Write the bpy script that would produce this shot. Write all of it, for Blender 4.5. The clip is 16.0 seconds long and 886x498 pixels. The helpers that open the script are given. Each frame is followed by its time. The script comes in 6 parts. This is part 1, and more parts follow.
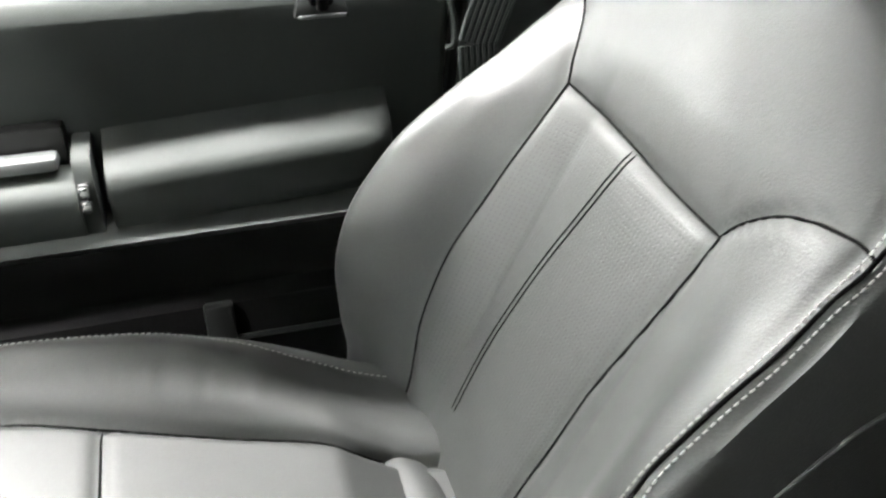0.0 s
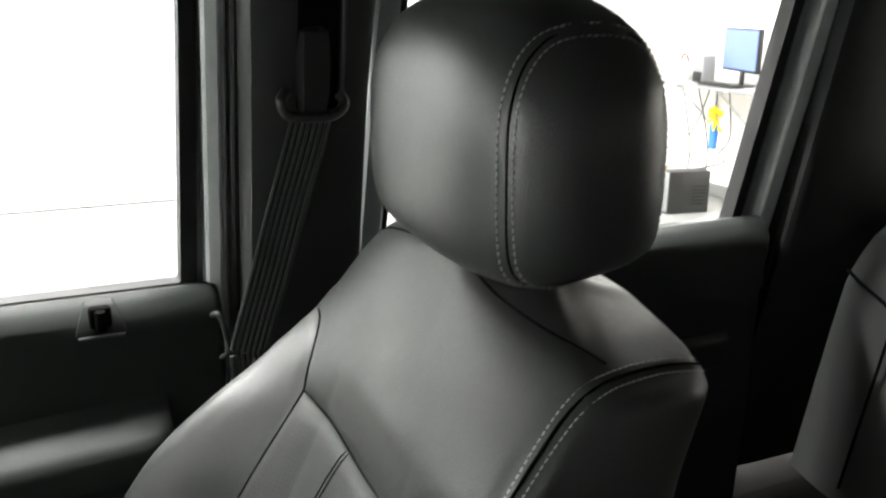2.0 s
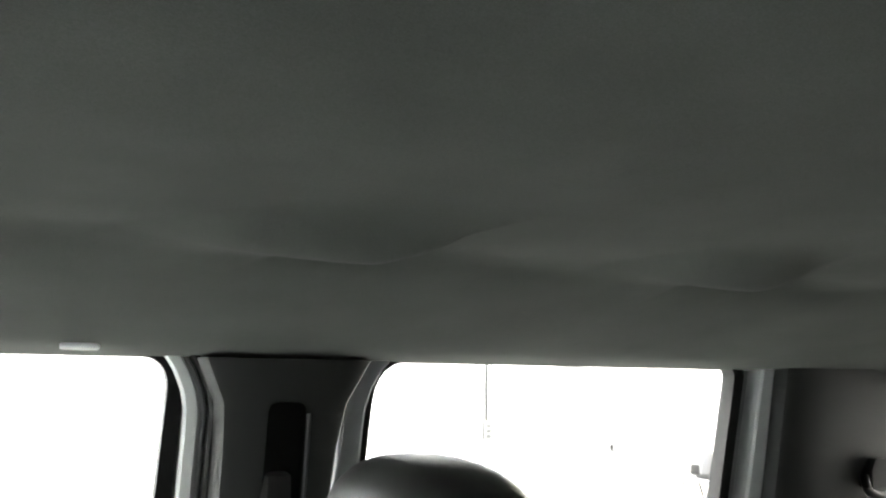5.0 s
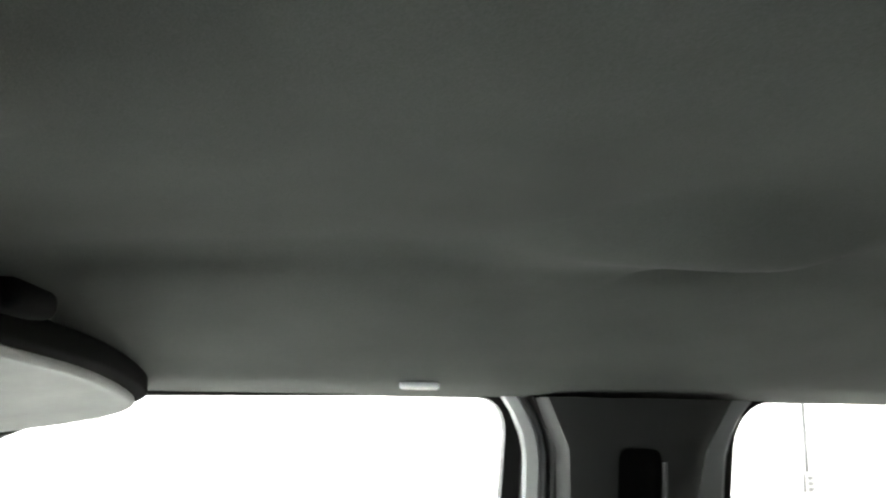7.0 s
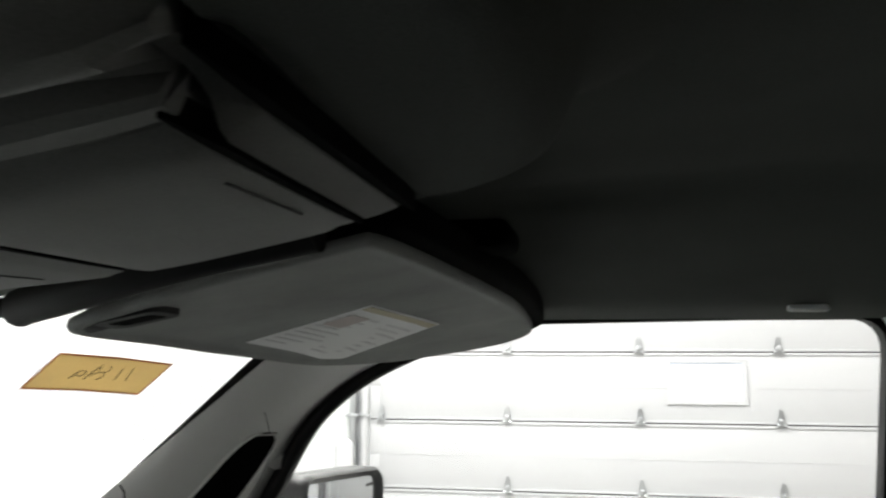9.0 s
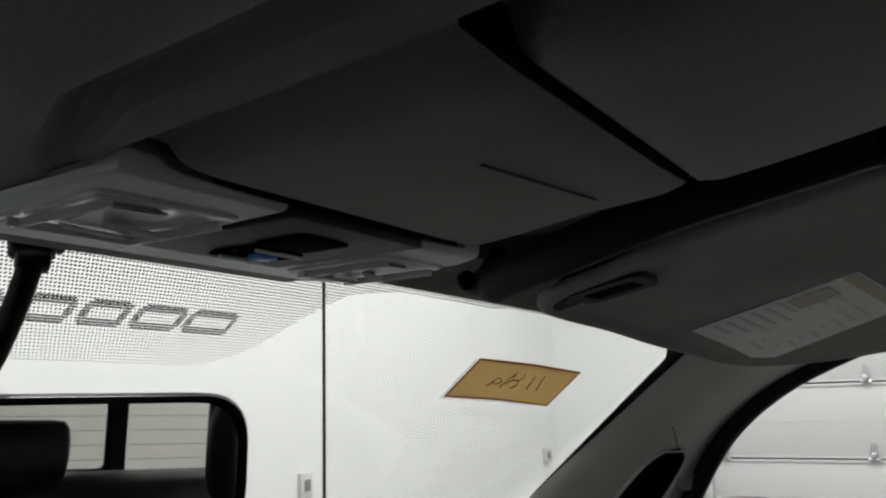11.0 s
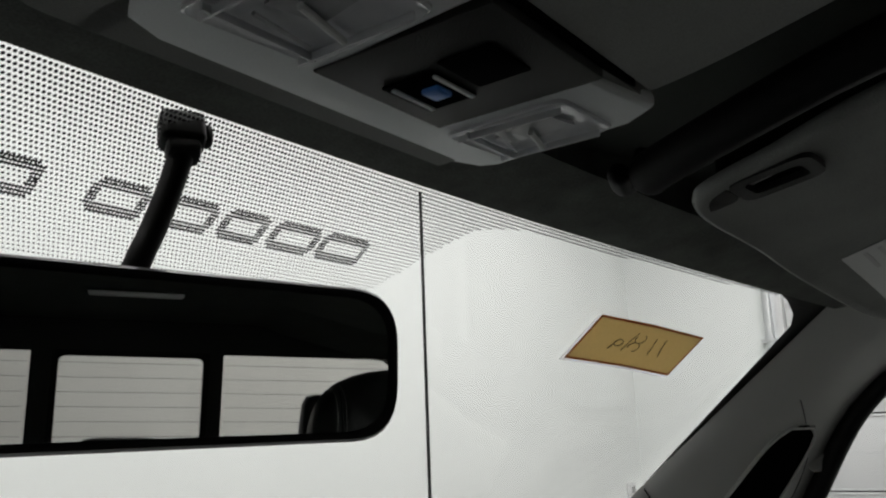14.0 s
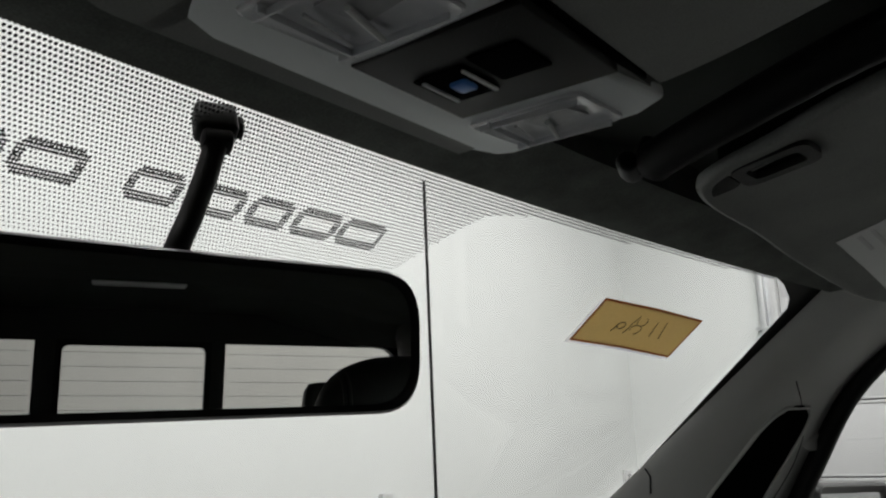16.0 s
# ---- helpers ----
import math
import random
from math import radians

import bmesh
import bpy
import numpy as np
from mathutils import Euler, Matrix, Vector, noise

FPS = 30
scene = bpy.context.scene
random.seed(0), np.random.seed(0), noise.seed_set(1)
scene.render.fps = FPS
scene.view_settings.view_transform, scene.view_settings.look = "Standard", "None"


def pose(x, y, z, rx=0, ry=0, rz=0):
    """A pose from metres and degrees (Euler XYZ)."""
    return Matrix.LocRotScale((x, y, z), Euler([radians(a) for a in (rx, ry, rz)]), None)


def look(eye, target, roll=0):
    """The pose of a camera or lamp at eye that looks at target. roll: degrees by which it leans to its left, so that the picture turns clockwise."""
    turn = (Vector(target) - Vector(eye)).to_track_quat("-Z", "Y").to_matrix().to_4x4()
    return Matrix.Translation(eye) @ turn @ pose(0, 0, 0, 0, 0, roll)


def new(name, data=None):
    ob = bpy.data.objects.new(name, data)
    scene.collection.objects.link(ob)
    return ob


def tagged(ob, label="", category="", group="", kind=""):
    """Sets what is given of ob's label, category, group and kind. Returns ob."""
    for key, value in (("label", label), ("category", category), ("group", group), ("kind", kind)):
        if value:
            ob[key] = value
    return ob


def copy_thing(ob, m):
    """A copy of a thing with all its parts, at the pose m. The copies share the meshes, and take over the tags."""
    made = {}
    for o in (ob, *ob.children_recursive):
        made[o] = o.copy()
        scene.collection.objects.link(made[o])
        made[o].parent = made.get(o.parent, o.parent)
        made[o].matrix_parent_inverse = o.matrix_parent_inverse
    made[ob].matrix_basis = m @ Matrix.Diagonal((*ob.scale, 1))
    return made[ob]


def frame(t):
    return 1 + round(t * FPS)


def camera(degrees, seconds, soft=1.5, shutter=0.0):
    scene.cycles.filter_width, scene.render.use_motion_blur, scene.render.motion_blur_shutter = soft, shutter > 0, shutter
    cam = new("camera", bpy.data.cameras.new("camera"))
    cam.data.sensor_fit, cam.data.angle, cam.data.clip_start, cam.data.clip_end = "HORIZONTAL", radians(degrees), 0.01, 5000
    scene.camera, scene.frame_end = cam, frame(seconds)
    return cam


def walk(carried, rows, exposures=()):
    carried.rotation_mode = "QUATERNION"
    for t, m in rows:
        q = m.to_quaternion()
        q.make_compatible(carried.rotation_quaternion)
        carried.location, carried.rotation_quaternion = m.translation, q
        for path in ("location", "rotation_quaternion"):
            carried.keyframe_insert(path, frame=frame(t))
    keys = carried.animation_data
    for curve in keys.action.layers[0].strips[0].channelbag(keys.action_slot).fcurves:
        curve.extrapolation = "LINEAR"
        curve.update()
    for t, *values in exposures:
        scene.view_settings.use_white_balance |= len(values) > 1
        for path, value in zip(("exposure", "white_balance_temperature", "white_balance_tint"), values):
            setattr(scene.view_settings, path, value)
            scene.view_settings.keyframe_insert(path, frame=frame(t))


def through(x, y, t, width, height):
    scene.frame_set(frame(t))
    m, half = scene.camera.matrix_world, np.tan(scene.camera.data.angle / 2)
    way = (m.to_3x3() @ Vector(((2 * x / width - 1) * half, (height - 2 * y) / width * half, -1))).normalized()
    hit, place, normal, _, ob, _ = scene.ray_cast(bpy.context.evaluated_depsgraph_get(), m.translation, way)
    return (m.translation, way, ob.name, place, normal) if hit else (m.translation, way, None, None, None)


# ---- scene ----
# ---- camera ----
cam = camera(54.17, 16.0, soft=2.2, shutter=0.3)
PATH = [
    (0, (-0.1163, 0.3668, 1.6502), (1.4714, -0.1227, 0.5368), 0.58),
    (0.5, (-0.1454, 0.3380, 1.6723), (1.4954, -0.2391, 0.6851), 0.59),
    (1, (-0.1803, 0.3203, 1.7013), (1.5056, -0.3381, 0.8502), 0.66),
    (1.5, (-0.2048, 0.2844, 1.7079), (1.5126, -0.4566, 0.9998), 0.81),
    (2, (-0.2544, 0.2619, 1.7329), (1.4867, -0.5496, 1.1763), 0.55),
    (2.5, (-0.3309, 0.2462, 1.7757), (1.4353, -0.6247, 1.4265), 0.38),
    (3, (-0.3909, 0.2251, 1.8148), (1.3882, -0.6862, 1.7490), 0.31),
    (5.5, (-0.3941, 0.2635, 1.8125), (1.4242, -0.4824, 2.1833), 0.12),
    (6, (-0.3677, 0.2784, 1.8093), (1.5089, -0.2949, 2.1966), 0.24),
    (6.5, (-0.3169, 0.2787, 1.8073), (1.6054, -0.1056, 2.2035), 0.47),
    (7, (-0.2549, 0.2793, 1.8087), (1.6958, 0.0941, 2.2091), 0.81),
    (7.5, (-0.2217, 0.2907, 1.8020), (1.7401, 0.2580, 2.1895), 0.63),
    (8, (-0.2348, 0.3364, 1.7951), (1.7329, 0.3788, 2.1507), 0.27),
    (8.5, (-0.2616, 0.3793, 1.7939), (1.7102, 0.5501, 2.0815), 0.20),
    (9, (-0.3008, 0.4149, 1.8002), (1.6478, 0.7938, 2.0438), 0.08),
    (9.5, (-0.3075, 0.4569, 1.7978), (1.5897, 1.0497, 2.0197), 0.17),
    (10, (-0.2925, 0.4909, 1.7932), (1.5216, 1.3019, 2.0193), -0.20),
    (12.5, (-0.2518, 0.5764, 1.7116), (1.3425, 1.6921, 2.1736), -1.99),
    (13, (-0.2604, 0.5911, 1.7035), (1.3242, 1.7176, 2.1726), -2.19),
    (13.5, (-0.2652, 0.5913, 1.7003), (1.3154, 1.7279, 2.1582), -2.31),
    (14, (-0.2596, 0.5864, 1.6958), (1.3152, 1.7367, 2.1393), -2.15),
    (14.5, (-0.2596, 0.5828, 1.6955), (1.3123, 1.7389, 2.1341), -2.32),
    (15, (-0.2627, 0.5770, 1.6935), (1.3108, 1.7328, 2.1275), -2.48),
    (15.5, (-0.2785, 0.5757, 1.6985), (1.2994, 1.7286, 2.1242), -2.46),
    (16, (-0.2868, 0.5823, 1.6873), (1.2985, 1.7266, 2.1083), -2.48),
]
walk(cam, [(t, look(eye, target, roll)) for t, eye, target, roll in PATH], exposures=[
    (0.0, 3.08), (0.5, 2.52), (1.0, 2.13), (1.5, 1.9), (2.0, 1.75), (2.5, 1.05), (3.0, -0.35), (3.2, -0.5),
    (5.3, 2.9), (7.0, 2.75), (7.5, 2.1), (8.0, 1.1), (8.5, 0.35), (9.0, -0.1), (9.5, -0.2), (10.0, -0.6), (10.2, -0.75),
    (12.3, -1.4), (16.0, -1.4)])

# ---- world and light: a white-walled garage under rows of assumed, unseen ceiling lights ----
world = bpy.data.worlds.new("world")
scene.world = world
world.use_nodes = True
wn, wl = world.node_tree.nodes, world.node_tree.links
sky = wn.new("ShaderNodeTexSky")
sky.sky_type, sky.sun_disc = "NISHITA", False
sky.sun_elevation, sky.sun_rotation = radians(40), radians(60)
wl.new(sky.outputs[0], wn["Background"].inputs[0])
wn["Background"].inputs[1].default_value = 0.1

CEIL = 4.6
XL, XR, YB, YF = -1.9, 7.475, -5.3, 4.06     # garage walls


# ---- materials ----
def mat(name, col, rough=0.5, metal=0.0, grain=0.0, gscale=300.0, blotch=0.0, bscale=6.0, bump=0.0, spec=0.5, coat=0.0, emit=0.0):
    m = bpy.data.materials.new(name)
    m.use_nodes = True
    n, l = m.node_tree.nodes, m.node_tree.links
    b = n["Principled BSDF"]
    b.inputs["Base Color"].default_value = (*col, 1)
    b.inputs["Roughness"].default_value = rough
    b.inputs["Metallic"].default_value = metal
    b.inputs["Specular IOR Level"].default_value = spec
    b.inputs["Coat Weight"].default_value = coat
    tc = n.new("ShaderNodeTexCoord")
    if grain or blotch:
        fine, wide = n.new("ShaderNodeTexNoise"), n.new("ShaderNodeTexNoise")
        fine.inputs["Scale"].default_value, fine.inputs["Detail"].default_value = gscale, 3
        wide.inputs["Scale"].default_value, wide.inputs["Detail"].default_value = bscale, 4
        mix1, mix2 = n.new("ShaderNodeMixRGB"), n.new("ShaderNodeMixRGB")
        mix1.blend_type = mix2.blend_type = "OVERLAY"
        mix1.inputs[0].default_value, mix2.inputs[0].default_value = grain, blotch
        mix1.inputs[1].default_value = (*col, 1)
        l.new(tc.outputs["Object"], fine.inputs[0])
        l.new(tc.outputs["Object"], wide.inputs[0])
        l.new(fine.outputs[0], mix1.inputs[2])
        l.new(mix1.outputs[0], mix2.inputs[1])
        l.new(wide.outputs[0], mix2.inputs[2])
        l.new(mix2.outputs[0], b.inputs["Base Color"])
        rr = n.new("ShaderNodeMapRange")
        rr.inputs[3].default_value, rr.inputs[4].default_value = max(rough - 0.08, 0.02), min(rough + 0.08, 1)
        l.new(wide.outputs[0], rr.inputs[0])
        l.new(rr.outputs[0], b.inputs["Roughness"])
        if bump:
            bp = n.new("ShaderNodeBump")
            bp.inputs["Strength"].default_value, bp.inputs["Distance"].default_value = bump, 0.001
            l.new(fine.outputs[0], bp.inputs["Height"])
            l.new(bp.outputs[0], b.inputs["Normal"])
    if emit:
        b.inputs["Emission Color"].default_value = (*col, 1)
        b.inputs["Emission Strength"].default_value = emit
    return m


def leather(name, perforated=False, rough=0.45):
    m = mat(name, (0.0295, 0.0312, 0.030), rough, grain=0.25, gscale=500, blotch=0.2, bscale=9, spec=0.5)
    n, l = m.node_tree.nodes, m.node_tree.links
    b = n["Principled BSDF"]
    tc = n.new("ShaderNodeTexCoord")
    cell = n.new("ShaderNodeTexVoronoi")
    cell.inputs["Scale"].default_value = 700
    crease = n.new("ShaderNodeTexNoise")
    crease.inputs["Scale"].default_value, crease.inputs["Detail"].default_value = 22, 5
    l.new(tc.outputs["Object"], cell.inputs["Vector"])
    l.new(tc.outputs["Object"], crease.inputs["Vector"])
    b1, b2 = n.new("ShaderNodeBump"), n.new("ShaderNodeBump")
    b1.inputs["Strength"].default_value, b1.inputs["Distance"].default_value = 0.25, 0.0006
    b2.inputs["Strength"].default_value, b2.inputs["Distance"].default_value = 0.18, 0.004
    l.new(cell.outputs["Distance"], b1.inputs["Height"])
    l.new(crease.outputs[0], b2.inputs["Height"])
    l.new(b1.outputs[0], b2.inputs["Normal"])
    last = b2
    if perforated:
        uv = n.new("ShaderNodeUVMap")
        holes = n.new("ShaderNodeTexVoronoi")
        holes.inputs["Scale"].default_value, holes.inputs["Randomness"].default_value = 1.0, 0.0
        l.new(uv.outputs[0], holes.inputs["Vector"])
        hole = n.new("ShaderNodeMapRange")
        hole.inputs[1].default_value, hole.inputs[2].default_value = 0.14, 0.24
        l.new(holes.outputs["Distance"], hole.inputs[0])
        b3 = n.new("ShaderNodeBump")
        b3.inputs["Strength"].default_value, b3.inputs["Distance"].default_value = 0.28, 0.0007
        l.new(hole.outputs[0], b3.inputs["Height"])
        l.new(b2.outputs[0], b3.inputs["Normal"])
        last = b3
        dark = n.new("ShaderNodeMixRGB")
        dark.inputs[1].default_value = (0.010, 0.010, 0.010, 1)
        l.new(hole.outputs[0], dark.inputs[0])
        src = b.inputs["Base Color"].links[0].from_socket
        l.new(src, dark.inputs[2])
        l.new(dark.outputs[0], b.inputs["Base Color"])
    l.new(last.outputs[0], b.inputs["Normal"])
    return m


def glass(name, tint):
    m = bpy.data.materials.new(name)
    m.use_nodes = True
    n, l = m.node_tree.nodes, m.node_tree.links
    n.remove(n["Principled BSDF"])
    clear, gloss, mix, lw, pw, sc = (n.new("ShaderNode" + k) for k in ("BsdfTransparent", "BsdfGlossy", "MixShader", "LayerWeight", "Math", "Math"))
    clear.inputs[0].default_value = (*tint, 1)
    gloss.inputs["Roughness"].default_value = 0.01
    pw.operation, sc.operation = "POWER", "MULTIPLY_ADD"
    pw.inputs[1].default_value = 4.0
    sc.inputs[1].default_value, sc.inputs[2].default_value = 0.35, 0.02
    l.new(lw.outputs["Facing"], pw.inputs[0])
    l.new(pw.outputs[0], sc.inputs[0])
    l.new(sc.outputs[0], mix.inputs[0])
    l.new(clear.outputs[0], mix.inputs[1])
    l.new(gloss.outputs[0], mix.inputs[2])
    l.new(mix.outputs[0], n["Material Output"].inputs[0])
    return m


M_LEATHER = leather("black_leather")
M_PERF = leather("perforated_black_leather", True)
# same leather, smoother or rougher to sharpen or dull its highlights
M_LEATHER_SMOOTH = leather("smooth_black_leather", rough=0.34)
M_LEATHER_ROUGH = leather("rough_black_leather", rough=0.62)
M_THREAD = mat("grey_thread", (0.30, 0.30, 0.29), 0.8)
# near-black for seams and dark parts, and for shade in gaps and recesses
M_SEAM = mat("black_parts_and_shade", (0.004, 0.004, 0.004), 0.95, spec=0.02)
M_DOOR = mat("charcoal_door_plastic", (0.0245, 0.0275, 0.026), 0.50, spec=0.15, grain=0.3, gscale=900, blotch=0.2, bscale=5, bump=0.35)
M_CARPET = mat("black_carpet", (0.009, 0.009, 0.009), 0.95, spec=0.04, grain=0.6, gscale=700, bump=0.8)
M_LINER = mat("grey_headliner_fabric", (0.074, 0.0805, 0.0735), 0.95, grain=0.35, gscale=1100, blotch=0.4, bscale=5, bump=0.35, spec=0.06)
# lighter copy of the lining, for windshield light on the header
M_HEADER = mat("windshield_lit_header_lining", (0.125, 0.132, 0.122), 0.9, grain=0.45, gscale=700, blotch=0.6, bscale=30, bump=0.4, spec=0.1)
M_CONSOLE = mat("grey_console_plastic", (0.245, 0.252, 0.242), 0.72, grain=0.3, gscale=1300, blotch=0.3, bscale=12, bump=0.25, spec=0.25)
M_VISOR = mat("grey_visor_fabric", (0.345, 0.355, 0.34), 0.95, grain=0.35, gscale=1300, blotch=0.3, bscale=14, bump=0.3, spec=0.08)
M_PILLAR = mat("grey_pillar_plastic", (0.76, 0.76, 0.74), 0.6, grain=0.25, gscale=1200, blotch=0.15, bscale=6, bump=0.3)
M_BPILLAR = mat("dark_pillar_plastic", (0.0195, 0.021, 0.0202), 0.55, spec=0.3, grain=0.25, gscale=1200, blotch=0.15, bscale=6, bump=0.3)
M_BODY = mat("silver_grey_body_paint", (0.40, 0.42, 0.43), 0.3, blotch=0.15, bscale=4, coat=0.4)
# body paint lightened for the window-lit door strips, and for the bonnet
M_BODY_LIT = mat("lit_body_paint", (0.72, 0.75, 0.75), 0.4, blotch=0.12, bscale=5, coat=0.2)
M_RUBBER = mat("black_rubber", (0.008, 0.008, 0.008), 0.6, spec=0.22, grain=0.2, gscale=400)
M_BLACK = mat("black_plastic", (0.008, 0.008, 0.008), 0.38, grain=0.2, gscale=800)
M_WEB = mat("grey_black_webbing", (0.042, 0.050, 0.046), 0.8, grain=0.4, gscale=1500, bump=0.4)
M_CHROME = mat("chrome", (0.8, 0.8, 0.8), 0.12, 1.0)
M_STEEL = mat("galvanised_steel", (0.55, 0.56, 0.57), 0.4, 0.9, grain=0.2, gscale=60, blotch=0.3, bscale=8)
M_BEZEL = mat("light_grey_plastic", (0.86, 0.90, 0.91), 0.5, grain=0.15, gscale=900, bump=0.2)
M_GLASS = glass("clear_glass", (0.96, 0.97, 0.965))
M_WALL = mat("white_wall_paint", (0.785, 0.80, 0.795), 0.6, grain=0.06, gscale=120, blotch=0.06, bscale=1.2)
M_WALLWARM = mat("warm_white_wall_paint", (0.82, 0.79, 0.745), 0.6, grain=0.06, gscale=120, blotch=0.06, bscale=1.2)
M_DOORWHITE = mat("white_steel_panel", (0.60, 0.60, 0.61), 0.45, grain=0.06, gscale=300, blotch=0.08, bscale=2)
M_LEAF = mat("white_painted_steel_leaf", (0.76, 0.75, 0.74), 0.45, grain=0.06, gscale=300, blotch=0.08, bscale=2)
M_FLOOR = mat("grey_epoxy_floor", (0.22, 0.22, 0.21), 0.35, grain=0.3, gscale=220, blotch=0.2, bscale=1.5)
M_BASE = mat("grey_vinyl_base", (0.17, 0.175, 0.17), 0.6, grain=0.1)


def thin_paper(name, col, through):
    """Paper that lets light through from behind."""
    m = mat(name, col, 0.8, grain=0.2, gscale=300, blotch=0.15, bscale=20)
    n, l = m.node_tree.nodes, m.node_tree.links
    tr, mix = n.new("ShaderNodeBsdfTranslucent"), n.new("ShaderNodeMixShader")
    tr.inputs[0].default_value = (*through, 1)
    mix.inputs[0].default_value = 0.55
    l.new(n["Principled BSDF"].outputs[0], mix.inputs[1])
    l.new(tr.outputs[0], mix.inputs[2])
    l.new(mix.outputs[0], n["Material Output"].inputs[0])
    return m


M_TAN = thin_paper("tan_paper", (0.52, 0.42, 0.24), (0.62, 0.52, 0.315))
M_CURL_GLEAM = thin_paper("white_curl_gleam", (0.85, 0.85, 0.84), (0.90, 0.90, 0.90))
M_BROWN = thin_paper("brown_border", (0.24, 0.11, 0.045), (0.40, 0.18, 0.07))
M_INK = mat("black_ink", (0.02, 0.02, 0.02), 0.7)
M_FRIT = mat("black_ceramic_frit", (0.006, 0.006, 0.006), 0.6)
M_LABEL = mat("white_label", (0.80, 0.81, 0.80), 0.6, grain=0.1, gscale=400)
M_LABELINK = mat("grey_label_print", (0.68, 0.68, 0.68), 0.7)
M_YELLOW = mat("yellow_plastic", (0.75, 0.55, 0.02), 0.5)
M_BLUE = mat("blue_plastic", (0.03, 0.16, 0.55), 0.5)
M_RED = mat("red_paint", (0.5, 0.02, 0.02), 0.4)
M_WOODGREY = mat("grey_laminate", (0.20, 0.20, 0.20), 0.5, grain=0.2, gscale=120)
M_CARD = mat("brown_cardboard", (0.38, 0.24, 0.13), 0.9, grain=0.2, gscale=200, blotch=0.2)
M_SCREEN = mat("lit_blue_screen", (0.10, 0.15, 0.38), 0.3, emit=0.22)
M_DAYPANE = mat("frosted_daylight_pane", (0.62, 0.66, 0.74), 0.3, emit=0.22, blotch=0.9, bscale=5)
M_LAMP = mat("white_light_diffuser", (1.0, 0.98, 0.94), 0.5, emit=6.0)
M_MIDGREY = mat("mid_grey_plastic", (0.06, 0.063, 0.063), 0.4, grain=0.2, gscale=900, bump=0.2)
M_LENS = mat("clear_ribbed_lens", (0.84, 0.85, 0.88), 0.15, spec=0.9, grain=0.4, gscale=90, blotch=0.8, bscale=45)
M_MIRROR = mat("mirror_glass", (0.72, 0.74, 0.74), 0.01, 1.0)


# ---- mesh helpers ----
def finish(bm, name, material, smooth=40):
    bmesh.ops.recalc_face_normals(bm, faces=bm.faces)
    me = bpy.data.meshes.new(name)
    bm.to_mesh(me)
    bm.free()
    for k in (material if isinstance(material, (list, tuple)) else [material]):
        me.materials.append(k)
    if smooth:
        me.polygons.foreach_set("use_smooth", [True] * len(me.polygons))
        me.set_sharp_from_angle(angle=radians(smooth))
    return me


def part(name, bm, material, parent=None, label="", smooth=40):
    ob = new(name, finish(bm, name, material, smooth))
    if parent is not None:
        ob.parent = parent
    if label:
        tagged(ob, label)
    return ob


def thing(name, label, category, kind="", group=""):
    return tagged(new(name), label, category, group, kind)


def structure(name, bm, material, label, category, smooth=40):
    return tagged(part(name, bm, material, None, "", smooth), label, category, "", "structure")


def box(bm, x0, x1, y0, y1, z0, z1, bevel=0.0, seg=2, m=None):
    made = bmesh.ops.create_cube(bm, size=1)["verts"]
    t = Matrix.Translation(((x0 + x1) / 2, (y0 + y1) / 2, (z0 + z1) / 2)) @ Matrix.Diagonal((x1 - x0, y1 - y0, z1 - z0, 1))
    bmesh.ops.transform(bm, matrix=(m @ t) if m else t, verts=made)
    if bevel:
        edges = list({e for v in made for e in v.link_edges})
        bmesh.ops.bevel(bm, geom=edges, offset=bevel, segments=seg, profile=0.5, affect="EDGES")
    return bm


def boxed(*a, **k):
    return box(bmesh.new(), *a, **k)


def loft(rings, closed=True, caps=True, bm=None):
    bm = bm or bmesh.new()
    rows = [[bm.verts.new(p) for p in r] for r in rings]
    k = len(rings[0])
    for a, b in zip(rows, rows[1:]):
        for i in range(k if closed else k - 1):
            j = (i + 1) % k
            bm.faces.new((a[i], a[j], b[j], b[i]))
    if closed and caps:
        bm.faces.new(rows[0][::-1])
        bm.faces.new(rows[-1])
    return bm


def tube(path, r, n=8, bm=None, flat=1.0):
    path = [Vector(p) for p in path]
    rings = []
    for i, p in enumerate(path):
        d = (path[min(i + 1, len(path) - 1)] - path[max(i - 1, 0)]).normalized()
        a = d.cross(Vector((0, 0, 1)))
        if a.length < 0.05:
            a = d.cross(Vector((0, 1, 0)))
        a.normalize()
        b = d.cross(a)
        rr = r[i] if isinstance(r, (list, tuple)) else r
        rings.append([p + a * rr * math.cos(q) + b * rr * flat * math.sin(q) for q in [2 * math.pi * k / n for k in range(n)]])
    return loft(rings, bm=bm)


def smooth_line(points, per=8):
    """A Catmull-Rom line through the points."""
    ps = [Vector(p) for p in points]
    ps = [2 * ps[0] - ps[1]] + ps + [2 * ps[-1] - ps[-2]]
    out = []
    for i in range(1, len(ps) - 2):
        for k in range(per):
            t = k / per
            p0, p1, p2, p3 = ps[i - 1:i + 3]
            out.append(0.5 * (2 * p1 + (p2 - p0) * t + (2 * p0 - 5 * p1 + 4 * p2 - p3) * t * t + (3 * p1 - p0 - 3 * p2 + p3) * t ** 3))
    return out + [ps[-2]]


